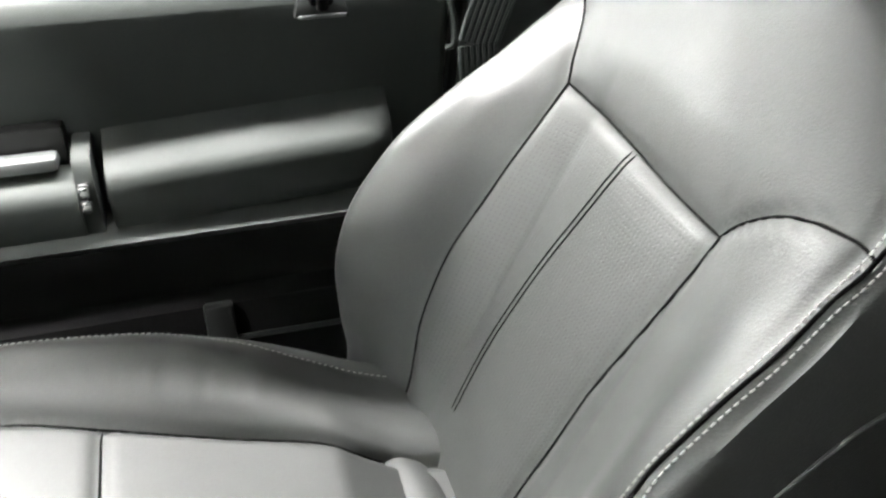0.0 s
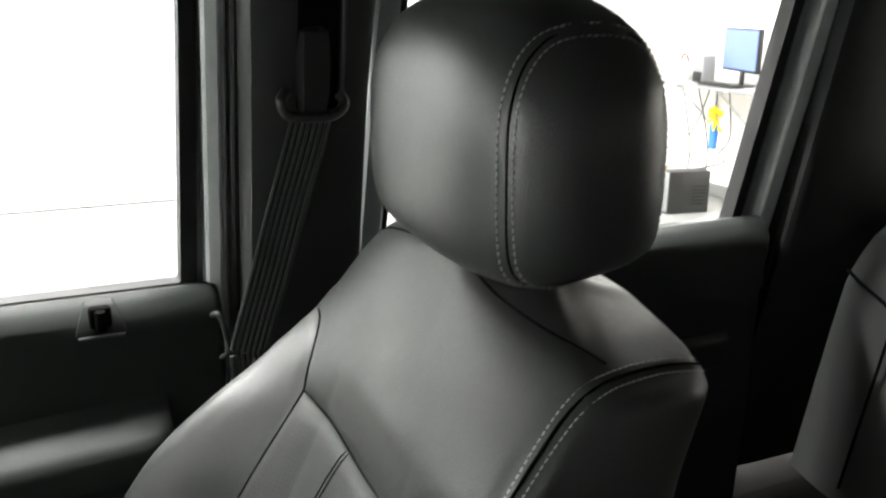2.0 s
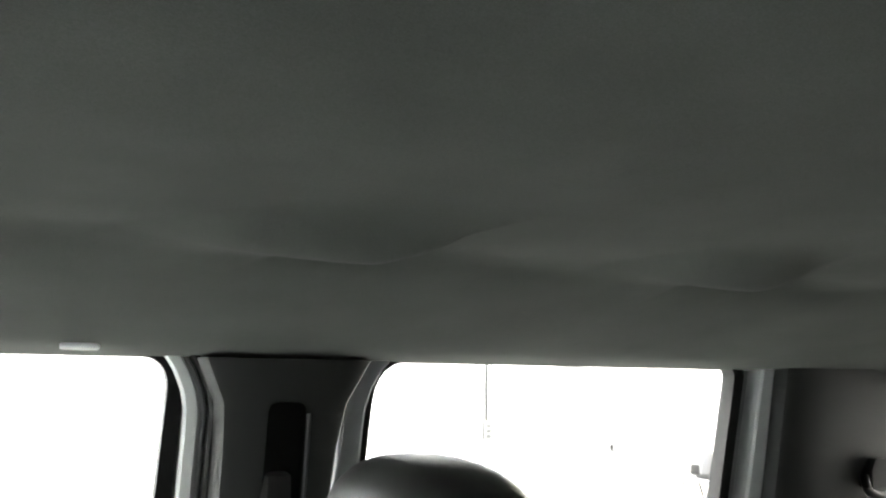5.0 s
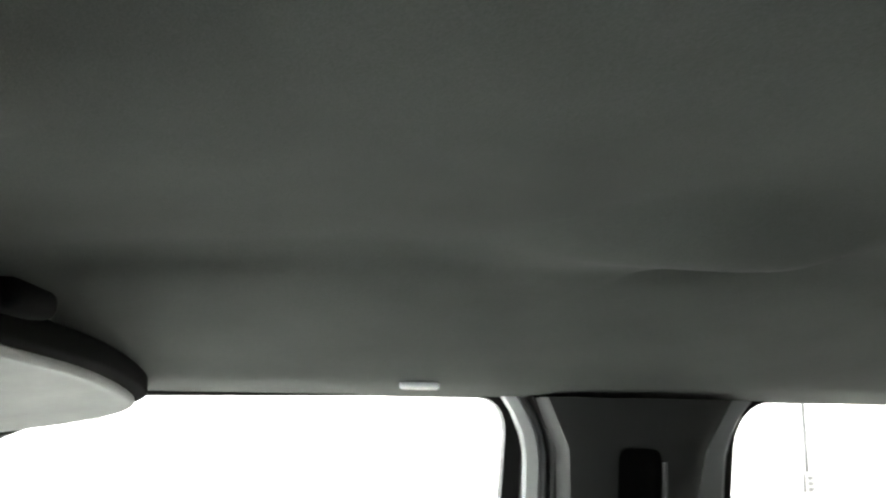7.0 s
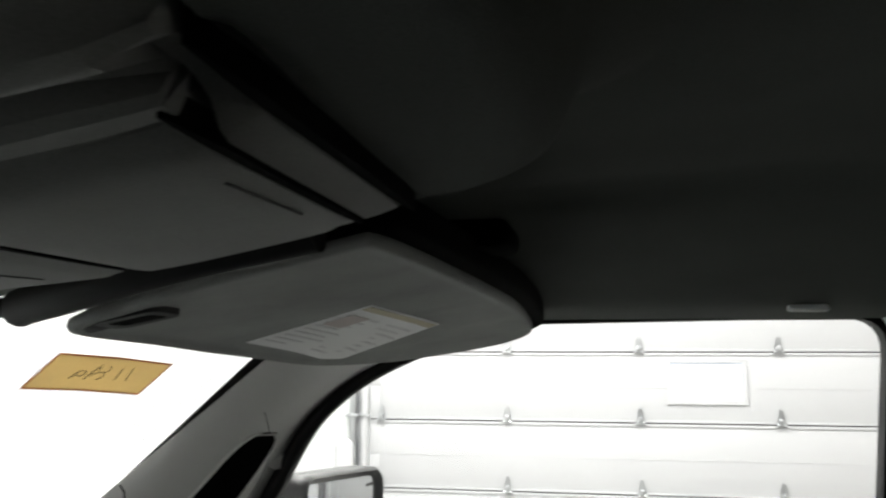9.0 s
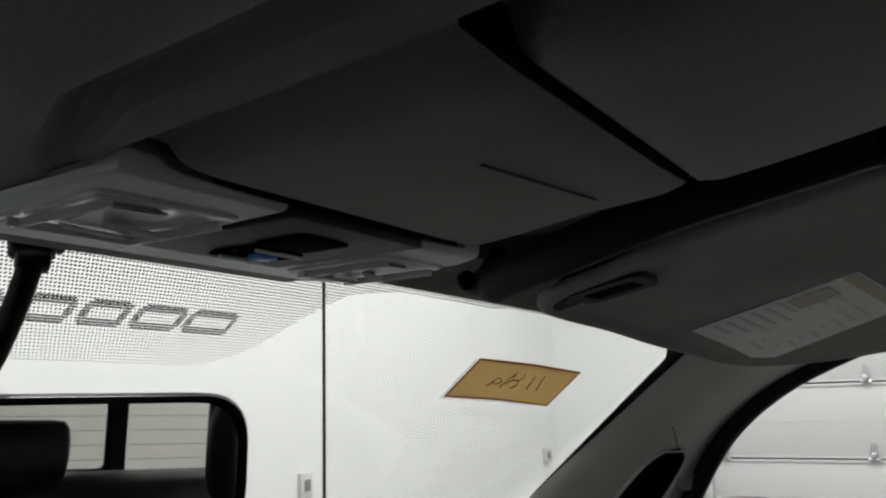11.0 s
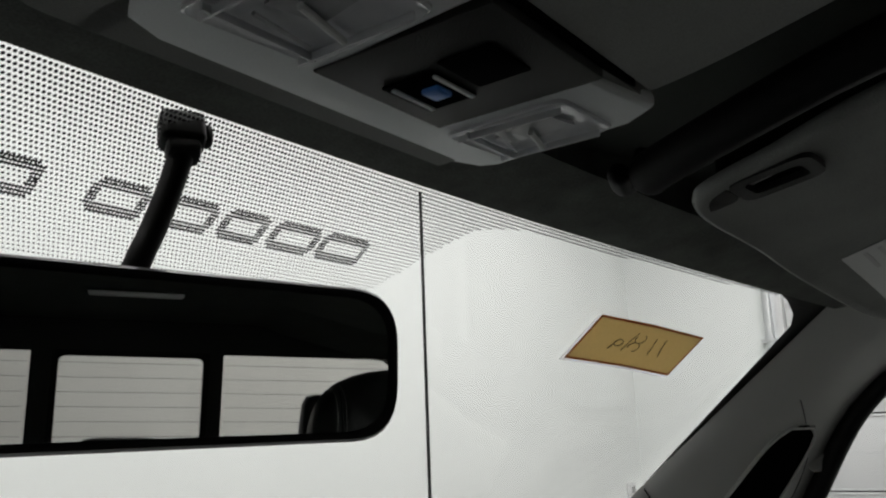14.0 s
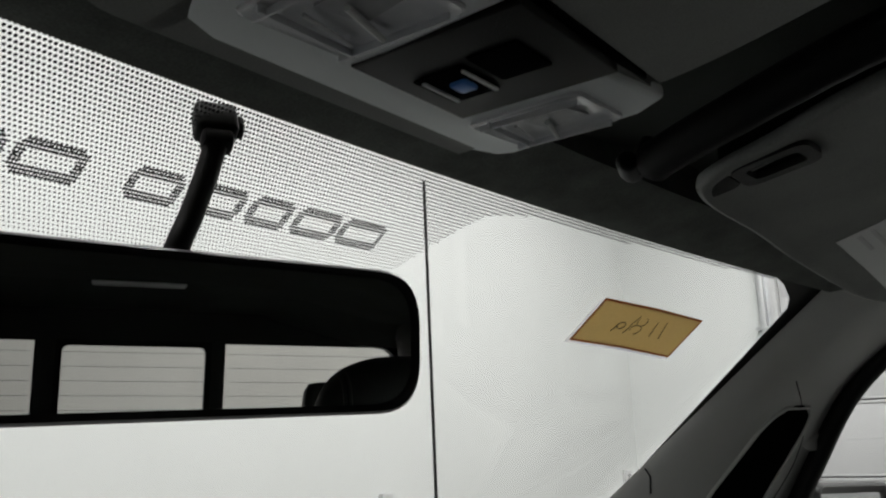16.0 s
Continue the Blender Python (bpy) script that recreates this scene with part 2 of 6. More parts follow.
def slab(outline, depth, bm=None, bevel=0.0):
    """A plate: the outline's points, and the same moved by the vector depth."""
    bm = bm or bmesh.new()
    a = [bm.verts.new(p) for p in outline]
    b = [bm.verts.new(Vector(p) + Vector(depth)) for p in outline]
    faces = [bm.faces.new(a[::-1]), bm.faces.new(b)]
    k = len(a)
    for i in range(k):
        faces.append(bm.faces.new((a[i], a[(i + 1) % k], b[(i + 1) % k], b[i])))
    if bevel:
        rim = [e for f in faces[:2] for e in f.edges]
        bmesh.ops.bevel(bm, geom=list(set(rim)), offset=bevel, segments=3, profile=0.5, affect="EDGES")
    return bm


def ring(inner, outer, depth):
    """A frame between two outlines of as many points, moved by the vector depth."""
    d = Vector(depth)
    k = len(inner)
    rows = [[Vector(p) for p in inner], [Vector(p) for p in outer], [Vector(p) + d for p in outer], [Vector(p) + d for p in inner]]
    bm = bmesh.new()
    vs = [[bm.verts.new(p) for p in r] for r in rows]
    for a, b in ((0, 1), (1, 2), (2, 3), (3, 0)):
        for i in range(k):
            j = (i + 1) % k
            bm.faces.new((vs[a][i], vs[a][j], vs[b][j], vs[b][i]))
    return bm


def sheet(f, nu, nv, bm=None, thick=None):
    """A grid of f(u, v) for u and v from 0 to 1, with a second skin at f + thick."""
    bm = bm or bmesh.new()
    g = [[bm.verts.new(f(i / nu, j / nv)) for j in range(nv + 1)] for i in range(nu + 1)]
    for i in range(nu):
        for j in range(nv):
            bm.faces.new((g[i][j], g[i + 1][j], g[i + 1][j + 1], g[i][j + 1]))
    if thick is not None:
        d = Vector(thick)
        h = [[bm.verts.new(g[i][j].co + d) for j in range(nv + 1)] for i in range(nu + 1)]
        for i in range(nu):
            for j in range(nv):
                bm.faces.new((h[i][j], h[i][j + 1], h[i + 1][j + 1], h[i + 1][j]))
        for i in range(nu):
            bm.faces.new((g[i][0], h[i][0], h[i + 1][0], g[i + 1][0]))
            bm.faces.new((g[i][nv], g[i + 1][nv], h[i + 1][nv], h[i][nv]))
        for j in range(nv):
            bm.faces.new((g[0][j], g[0][j + 1], h[0][j + 1], h[0][j]))
            bm.faces.new((g[nu][j], h[nu][j], h[nu][j + 1], g[nu][j + 1]))
    return bm


def lerp(table, v):
    """The value at v of a table of (place, value): a smooth curve that never overshoots its rows."""
    if v <= table[0][0]:
        return table[0][1]
    if v >= table[-1][0]:
        return table[-1][1]
    k = 0
    while v > table[k + 1][0]:
        k += 1

    def rise(i):
        return (table[i + 1][1] - table[i][1]) / (table[i + 1][0] - table[i][0])

    def slope(i):
        if i == 0 or i == len(table) - 1:
            return rise(min(i, len(table) - 2))
        p, q = rise(i - 1), rise(i)
        return 0.0 if p * q <= 0 else 2 * p * q / (p + q)
    (x0, y0), (x1, y1) = table[k], table[k + 1]
    h = x1 - x0
    t = (v - x0) / h
    return y0 * (1 + 2 * t) * (1 - t) ** 2 + h * slope(k) * t * (1 - t) ** 2 + y1 * t * t * (3 - 2 * t) + h * slope(k + 1) * t * t * (t - 1)


# ---- garage: the room round the truck ----
structure("floor", boxed(XL, XR, YB, YF, -0.15, 0), M_FLOOR, "smooth grey epoxy-coated concrete garage floor", "floor")
# unseen ceiling, greyed to bounce less light into the cab
structure("ceiling", boxed(XL, XR, YB, YF, CEIL, CEIL + 0.15), mat("greyed_ceiling", (0.50, 0.50, 0.49), 0.8, grain=0.06, gscale=120, blotch=0.1, bscale=1.2), "plain garage ceiling, unseen, greyed to bounce less light", "ceiling")
structure("wall_front", boxed(XL - 0.2, XR + 0.2, YF, YF + 0.2, -0.15, CEIL), M_WALL, "plain white painted garage wall ahead of truck", "wall")
# unseen wall, dark and close, to cut light from the driver's side
structure("wall_left", boxed(XL - 0.2, XL, YB, YF, -0.15, CEIL), mat("light_absorbing_dark_wall", (0.035, 0.035, 0.034), 0.7, grain=0.06, gscale=120, blotch=0.1, bscale=1.2), "unseen dark wall that keeps light off the driver side", "wall")
structure("wall_back", boxed(XL - 0.2, XR + 0.2, YB - 0.2, YB, -0.15, CEIL), M_WALLWARM, "white painted garage wall behind shelf", "wall")
# the wall with the overhead door and the side door, built round both openings
GY0, GY1, GZ = -3.62, 2.62, 3.66            # overhead door
DY0, DY1, DZ = -5.02, -4.02, 2.13           # side door
bm = bmesh.new()
box(bm, XR, XR + 0.2, GY1, YF, -0.15, CEIL)
box(bm, XR, XR + 0.2, GY0, GY1, GZ, CEIL)
box(bm, XR, XR + 0.2, DY1, GY0, -0.15, CEIL)
box(bm, XR, XR + 0.2, DY0, DY1, DZ, CEIL)
box(bm, XR, XR + 0.2, YB, DY0, -0.15, CEIL)
structure("wall_right", bm, M_WALL, "white painted garage wall round the overhead door", "wall")

bm = bmesh.new()
box(bm, XL, XR - 0.012, YB, YB + 0.012, 0, 0.12, 0.003)
structure("baseboard", bm, M_BASE, "grey vinyl baseboard along white wall", "baseboard")


def overhead_door():
    door = thing("overhead_door", "white sectional steel garage door, closed, with steel hinges", "garage door")
    h = GZ / 6
    x0 = XR + 0.03
    for k in range(6):
        bm = bmesh.new()
        z0 = k * h
        box(bm, x0, x0 + 0.05, GY0 + 0.005, GY1 - 0.005, z0 + 0.0055, z0 + h - 0.0055, 0.004)
        box(bm, x0 - 0.012, x0, GY0 + 0.01, GY1 - 0.01, z0 + h - 0.028, z0 + h - 0.010, 0.003)
        box(bm, x0 - 0.010, x0, GY0 + 0.01, GY1 - 0.01, z0 + 0.006, z0 + 0.022, 0.003)
        box(bm, x0 - 0.004, x0, GY0 + 0.01, GY1 - 0.01, z0 + h * 0.5 - 0.006, z0 + h * 0.5, 0.002)
        for ya, yb_ in ((GY0 + 0.012, GY0 + 0.10), (GY1 - 0.10, GY1 - 0.012)):
            box(bm, x0 - 0.007, x0, ya, yb_, z0 + 0.030, z0 + h * 0.5 - 0.010, 0.002)
            box(bm, x0 - 0.007, x0, ya, yb_, z0 + h * 0.5 + 0.004, z0 + h - 0.032, 0.002)
        part("panel", bm, M_DOORWHITE, door)
        if k:
            # dark strip for the joint's shadow line, also closing the gap
            part("joint_shade", boxed(x0 + 0.012, x0 + 0.04, GY0 + 0.006, GY1 - 0.006, z0 - 0.0055, z0 + 0.0055), M_RUBBER, door)
            y = 2.50
            while y > GY0:
                bm = bmesh.new()
                slab([(x0 - 0.014, y - 0.035, z0 - 0.015), (x0 - 0.014, y + 0.035, z0 - 0.015), (x0 - 0.014, y + 0.035, z0 + 0.03),
                      (x0 - 0.014, y + 0.012, z0 + 0.13), (x0 - 0.014, y - 0.012, z0 + 0.13), (x0 - 0.014, y - 0.035, z0 + 0.03)], (-0.006, 0, 0), bm)
                tube([(x0 - 0.03, y - 0.04, z0), (x0 - 0.03, y + 0.04, z0)], 0.012, 8, bm)
                box(bm, x0 - 0.05, x0 - 0.014, y - 0.02, y + 0.02, z0 + 0.005, z0 + 0.05, 0.004)
                part("hinge", bm, M_STEEL, door)
                y -= 1.155
        if k == 2:
            for yc in (-0.37,):
                bm = bmesh.new()
                c = [(yc - 0.30, z0 + 0.20), (yc + 0.30, z0 + 0.20), (yc + 0.30, z0 + 0.52), (yc - 0.30, z0 + 0.52)]
                d = [(yc - 0.335, z0 + 0.165), (yc + 0.335, z0 + 0.165), (yc + 0.335, z0 + 0.555), (yc - 0.335, z0 + 0.555)]
                window = part("window", ring([(x0 - 0.018, *p) for p in c], [(x0 - 0.018, *p) for p in d], (0.012, 0, 0)), M_DOORWHITE, door)
                part("pane", boxed(x0 - 0.008, x0 - 0.003, yc - 0.31, yc + 0.31, z0 + 0.19, z0 + 0.53), M_DAYPANE, window, "bright frosted window pane")
    for y, s in ((GY0 - 0.06, -1), (GY1 + 0.12, 1)):
        bm = bmesh.new()
        box(bm, XR - 0.09, XR - 0.02, y - 0.03, y - 0.02, 0.02, GZ, 0.002)
        box(bm, XR - 0.09, XR - 0.08, y - 0.03, y + 0.03, 0.02, GZ, 0.002)
        box(bm, XR - 0.09, XR - 0.02, y + 0.02, y + 0.03, 0.02, GZ, 0.002)
        box(bm, XR - 0.018, XR - 0.002, y - 0.09, y + 0.05, 0.0, GZ, 0.002)
        track = part("track", bm, M_STEEL, door, "galvanised steel door track")
        for k in range(1, 6):
            bm = boxed(XR - 0.10, XR - 0.003, y - 0.05, y + 0.07, k * h + 0.02, k * h + 0.05, 0.003)
            box(bm, XR - 0.06, XR - 0.05, y - s * 0.18, y, k * h + 0.03, k * h + 0.045)
            part("bracket", bm, M_STEEL, track)
    part("jamb", boxed(XR - 0.045, XR - 0.003, GY1 + 0.0, GY1 + 0.055, 0, GZ + 0.1, 0.003), M_DOORWHITE, door)
    part("jamb", boxed(XR - 0.045, XR - 0.003, GY0 - 0.02, GY0 + 0.0, 0, GZ + 0.1, 0.003), M_DOORWHITE, door)
    part("bottom_seal", boxed(x0 - 0.01, x0 + 0.06, GY0, GY1, 0.0, 0.01), M_RUBBER, door)


overhead_door()


def side_door():
    door = thing("door_1", "white steel exit door, closed, with push bar and kick plate", "door", "structure")
    x = XR + 0.02
    part("leaf", boxed(x, x + 0.045, DY0 + 0.01, DY1 - 0.01, 0.01, DZ - 0.01, 0.003), M_LEAF, door)
    bm = bmesh.new()
    for y0, y1, z0, z1 in ((DY0 - 0.045, DY0 + 0.005, 0, DZ + 0.05), (DY1 - 0.005, DY1 + 0.045, 0, DZ + 0.05), (DY0 + 0.006, DY1 - 0.006, DZ - 0.005, DZ + 0.05)):
        box(bm, XR - 0.025, XR + 0.019, y0, y1, z0, z1, 0.003)
    part("door_frame", bm, M_LEAF, door)
    bm = boxed(x - 0.045, x - 0.01, DY0 + 0.06, DY1 - 0.06, 0.98, 1.04, 0.008)
    box(bm, x - 0.06, x - 0.002, DY1 - 0.14, DY1 - 0.04, 0.96, 1.06, 0.01)
    part("push_bar", bm, M_STEEL, door, "grey metal push bar")
    part("kick_plate", boxed(x - 0.004, x, DY0 + 0.04, DY1 - 0.04, 0.02, 0.25, 0.001), M_STEEL, door, "dull steel kick plate")
    bm = boxed(x - 0.07, x - 0.002, DY0 + 0.08, DY0 + 0.38, DZ - 0.13, DZ - 0.06, 0.008)
    box(bm, x - 0.06, x - 0.04, DY0 + 0.30, DY0 + 0.62, DZ - 0.055, DZ - 0.035, 0.004)
    part("door_closer", bm, M_STEEL, door)


side_door()


def wall_box(name, label, category, x, y, z, w, h, facing, material, knob=None, d=0.035):
    ob = thing(name, label, category)
    if facing == "front":
        part("casing", boxed(x - w / 2, x + w / 2, y - d, y - 0.001, z - h / 2, z + h / 2, 0.006), material, ob)
        if knob:
            part("face", boxed(x - w * 0.25, x + w * 0.25, y - d - 0.006, y - d, z - h * 0.2, z + h * 0.25, 0.003), knob, ob)
    elif facing == "right":
        part("casing", boxed(x - d, x - 0.001, y - w / 2, y + w / 2, z - h / 2, z + h / 2, 0.006), material, ob)
        if knob:
            for k in (0.25, 0.0, -0.25):
                part("button", boxed(x - d - 0.01, x - d, y - w * 0.22, y + w * 0.22, z + h * (k - 0.08), z + h * (k + 0.08), 0.004), knob, ob)
    else:
        part("casing", boxed(x - w / 2, x + w / 2, y + 0.001, y + d, z - h / 2, z + h / 2, 0.006), material, ob)
        if knob:
            part("face", boxed(x - w * 0.3, x + w * 0.3, y + d, y + d + 0.02, z - h * 0.3, z + h * 0.3, 0.004), knob, ob)
    return ob


wall_box("thermostat", "small white wall thermostat with grey screen", "thermostat", 7.20, YF, 1.25, 0.13, 0.13, "front", M_DOORWHITE, M_WOODGREY)
wall_box("light_switch", "white switch plate with dark rocker on wall", "switch", 3.82, YF, 1.29, 0.10, 0.15, "front", M_DOORWHITE, M_WOODGREY)
wall_box("door_opener_switch", "grey three-button door opener control on wall", "switch", XR, -3.79, 1.35, 0.10, 0.20, "right", M_WOODGREY, M_MIDGREY, 0.06)
wall_box("power_outlet", "white wall outlet with black plug in it", "outlet", 7.20, YB, 0.42, 0.08, 0.12, "back", M_DOORWHITE, M_BLACK, 0.012)
wall_box("key_switch", "small grey switch on white wall", "switch", 7.44, YB, 1.16, 0.05, 0.10, "back", M_WOODGREY, M_BLACK, 0.02)

conduit = thing("conduit", "thin grey metal conduit on white wall", "pipe")
part("pipe", tube([(XR - 0.02, -3.79, 1.45), (XR - 0.02, -3.79, CEIL)], 0.015, 8), M_MIDGREY, conduit)
part("pipe_strap", boxed(XR - 0.04, XR - 0.002, -3.83, -3.66, 2.62, 2.65, 0.004), M_MIDGREY, conduit)
part("wire", tube([(XR - 0.01, -3.855, 1.45), (XR - 0.01, -3.85, 1.75), (XR - 0.01, -3.845, 2.12)], 0.006, 6), M_MIDGREY, conduit)

def bollard(y, top):
    post = thing("bollard", "white steel safety bollard beside overhead door", "bollard", group="bollards beside the overhead door")
    bm = tube([(7.0, y, 0.012), (7.0, y, top - 0.065)] + [(7.0, y, top - 0.065 + 0.07 * math.sin(a)) for a in (0.5, 1.0, 1.4)], [0.08, 0.08, 0.072, 0.045, 0.014], 24)
    part("post", bm, M_DOORWHITE, post)
    part("base_plate", boxed(6.87, 7.13, y - 0.13, y + 0.13, 0, 0.012, 0.003), M_STEEL, post)
    for dx in (-0.105, 0.105):
        for dy in (-0.105, 0.105):
            part("bolt", tube([(7.0 + dx, y + dy, 0.011), (7.0 + dx, y + dy, 0.026)], 0.011, 6), M_STEEL, post)


bollard(2.70, 1.09)
bollard(-3.50, 1.14)


def shelf_corner():
    """The wall shelf with the computer and the things under it."""
    y1 = YB + 0.52
    shelf = thing("wall_shelf", "grey wall-mounted work shelf on steel brackets", "shelf")
    part("board", boxed(4.4, 6.10, YB + 0.005, y1, 1.02, 1.05, 0.004), M_WOODGREY, shelf)
    for x in (4.70, 5.36, 5.86):
        bm = boxed(x - 0.015, x + 0.015, YB + 0.004, YB + 0.02, 0.62, 1.02, 0.002)
        box(bm, x - 0.015, x + 0.015, YB + 0.004, y1 - 0.04, 1.0, 1.018, 0.002)
        tube([(x, YB + 0.015, 0.64), (x, y1 - 0.08, 1.005)], 0.010, 6, bm)
        part("bracket", bm, M_STEEL, shelf)
    mon = thing("monitor", "computer monitor with lit blue screen on shelf", "monitor")
    tilt = pose(5.33, YB + 0.26, 1.05, 0, 0, -14)
    part("base", boxed(-0.11, 0.11, -0.08, 0.08, 0.0, 0.015, 0.006, m=tilt), M_BLACK, mon)
    part("neck", boxed(-0.025, 0.025, -0.03, -0.01, 0.012, 0.15, 0.004, m=tilt), M_BLACK, mon)
    part("screen_case", boxed(-0.28, 0.28, -0.02, 0.02, 0.12, 0.47, 0.008, m=tilt), M_BLACK, mon)
    part("screen", boxed(-0.262, 0.262, 0.0205, 0.024, 0.14, 0.455, m=tilt), M_SCREEN, mon, "glowing pale blue screen")
    spk = thing("loudspeaker", "small grey desktop loudspeaker with black grille on shelf", "speaker")
    part("cabinet", boxed(5.69, 5.82, YB + 0.2, YB + 0.34, 1.05, 1.28, 0.008), M_WOODGREY, spk)
    part("grille", boxed(5.70, 5.81, YB + 0.34, YB + 0.346, 1.055, 1.14, 0.003), M_BLACK, spk)
    jug = thing("spray_jug", "red and white plastic jug on shelf", "bottle")
    bm = loft([[(6.05 + r * math.cos(a), YB + 0.25 + r * math.sin(a), z) for a in [k * math.pi / 8 for k in range(16)]]
               for r, z in ((0.07, 1.05), (0.085, 1.07), (0.085, 1.15), (0.06, 1.2), (0.03, 1.22))])
    part("body", bm, M_DOORWHITE, jug)
    bm = tube(smooth_line([(5.99, YB + 0.25, 1.17), (6.005, YB + 0.25, 1.25), (6.06, YB + 0.25, 1.265), (6.12, YB + 0.25, 1.18)], 5), 0.010, 8)
    part("handle", bm, M_RED, jug, "red handle")
    kb = thing("keyboard", "black keyboard lying on shelf", "keyboard")
    part("case", boxed(5.16, 5.58, YB + 0.36, YB + 0.49, 1.05, 1.072, 0.005), M_BLACK, kb)
    bm = bmesh.new()
    for i in range(14):
        for j in range(4):
            box(bm, 5.17 + i * 0.0288, 5.195 + i * 0.0288, YB + 0.37 + j * 0.029, YB + 0.394 + j * 0.029, 1.072, 1.078)
    part("keys", bm, M_BPILLAR, kb)
    pc = thing("computer_tower", "black desktop computer tower standing on floor", "computer")
    at = pose(5.41, -4.63, 0, 0, 0, 77.5)
    part("case", boxed(-0.185, 0.185, -0.085, 0.085, 0.01, 0.36, 0.006, m=at), M_BLACK, pc)
    part("front_panel", boxed(0.185, 0.197, -0.08, 0.08, 0.015, 0.355, 0.004, m=at), M_WOODGREY, pc)
    bm = bmesh.new()
    for k in range(6):
        box(bm, -0.15, -0.02, 0.085, 0.088, 0.08 + k * 0.03, 0.092 + k * 0.03, m=at)
    part("vent", bm, M_RUBBER, pc)
    mop = thing("yellow_duster", "yellow duster head with blue handle hanging under shelf", "duster")
    bm = bmesh.new()
    rnd = random.Random(5)
    for k in range(26):
        a, z = rnd.uniform(0, 6.28), rnd.uniform(0.70, 0.86)
        p = Vector((5.53, YB + 0.30, z))
        tube([p, p + Vector((math.cos(a) * 0.07, math.sin(a) * 0.06, rnd.uniform(-0.07, 0.01)))], [0.022, 0.012], 6, bm)
    part("head", bm, M_YELLOW, mop)
    part("handle", tube([(5.53, YB + 0.30, 0.50), (5.53, YB + 0.30, 0.69), (5.53, YB + 0.30, 0.74)], [0.035, 0.04, 0.02], 12), M_BLUE, mop, "blue plastic handle")
    part("loop", tube([(5.53, YB + 0.30, 0.80), (5.53, YB + 0.30, 1.019)], 0.006, 6), M_BLACK, mop)
    for pts in ([(5.98, YB + 0.30, 1.02), (6.0, YB + 0.2, 0.7), (5.97, YB + 0.16, 0.4), (5.9, YB + 0.25, 0.02), (5.55, -4.85, 0.012)],
                [(5.78, YB + 0.3, 1.02), (5.79, YB + 0.15, 0.6), (5.78, YB + 0.12, 0.3), (5.7, YB + 0.25, 0.01), (5.5, -4.86, 0.012)],
                [(7.20, YB + 0.04, 0.40), (7.0, YB + 0.05, 0.25), (6.6, YB + 0.06, 0.28), (6.1, YB + 0.06, 0.55), (5.72, YB + 0.2, 1.018)],
                [(5.5, YB + 0.2, 1.02), (5.52, YB + 0.12, 0.6), (5.66, YB + 0.1, 0.42), (5.48, YB + 0.2, 0.38), (5.42, -4.78, 0.361)]):
        cable = thing("cable", "thin dark cable hanging from shelf", "cable", group="cables under the shelf")
        part("cord", tube(smooth_line(pts, 8), 0.006, 6), M_BPILLAR, cable)
    carton = thing("cardboard_box", "opened brown cardboard box on floor by wall", "box")
    at = pose(6.36, -4.88, 0, 0, 0, 25)
    bm = bmesh.new()
    for a in ((-0.2, 0.2, -0.14, -0.136, 0.006, 0.16), (-0.2, 0.2, 0.136, 0.14, 0.006, 0.16), (-0.2, -0.196, -0.136, 0.136, 0.006, 0.16), (0.196, 0.2, -0.136, 0.136, 0.006, 0.16), (-0.2, 0.2, -0.14, 0.14, 0, 0.005)):
        box(bm, *a, m=at)
    part("walls", bm, M_CARD, carton)
    for s in (-1, 1):
        bm = slab([(-0.2, s * 0.14, 0.16), (0.2, s * 0.14, 0.16), (0.19, s * 0.27, 0.20), (-0.19, s * 0.27, 0.20)], (0, 0, 0.004))
        bmesh.ops.transform(bm, matrix=at, verts=bm.verts)
        part("flap", bm, M_CARD, carton)
    for x, y, w, h, m in ((5.98, -4.68, 0.22, 0.10, M_CARD), (5.80, -4.52, 0.15, 0.06, M_WALLWARM), (5.66, -4.47, 0.09, 0.12, M_DOORWHITE)):
        pk = thing("small_carton", "small torn carton lying on garage floor", "box", group="cartons on the floor")
        at = pose(x, y, 0, 0, 0, 40 * x)
        part("body", boxed(-w / 2, w / 2, -w / 3, w / 3, 0, h, 0.003, m=at), m, pk)
        part("tape", boxed(-w / 2 - 0.001, w / 2 + 0.001, -0.012, 0.012, h, h + 0.002, m=at), M_TAN, pk)


shelf_corner()


def ceiling_light(x, y, power):
    ob = thing("ceiling_light", "white ceiling-mounted strip light, lit, unseen, placed for its light", "light", group="garage ceiling lights")
    part("housing", boxed(x - 0.16, x + 0.16, y - 0.62, y + 0.62, CEIL - 0.07, CEIL - 0.001, 0.01), M_DOORWHITE, ob)
    part("diffuser", boxed(x - 0.13, x + 0.13, y - 0.6, y + 0.6, CEIL - 0.10, CEIL - 0.071, 0.01), M_LAMP, ob, "glowing white diffuser")
    data = bpy.data.lights.new("strip_lamp", "AREA")
    data.shape, data.size, data.size_y, data.energy, data.color = "RECTANGLE", 0.3, 1.2, power, (1.0, 0.985, 0.965)
    lamp = new("strip_lamp", data)
    lamp.location = (x, y, CEIL - 0.12)


# unseen lamps, placed and weighted to throw more light through the windshield
LAMP_W = 100
for lx, ly, k in [(1.2, -3.4, 1.05), (5.2, -3.4, 0.95), (1.2, -0.6, 0.75), (5.2, -0.6, 0.65)] + [(x, 1.0, 0.55) for x in (1.2, 3.8, 5.6)] + [(x, 1.95, 1.25) for x in (-0.6, 1.4, 3.6)] + [(5.4, 1.95, 1.1)]:
    ceiling_light(lx, ly, LAMP_W * k)


# ---- truck cab ----
XC = -0.04                    # the cab's middle


def glass_x(z):
    """The side windows' plane on the passenger side."""
    return 0.88 - 0.2 * (z - 1.36)


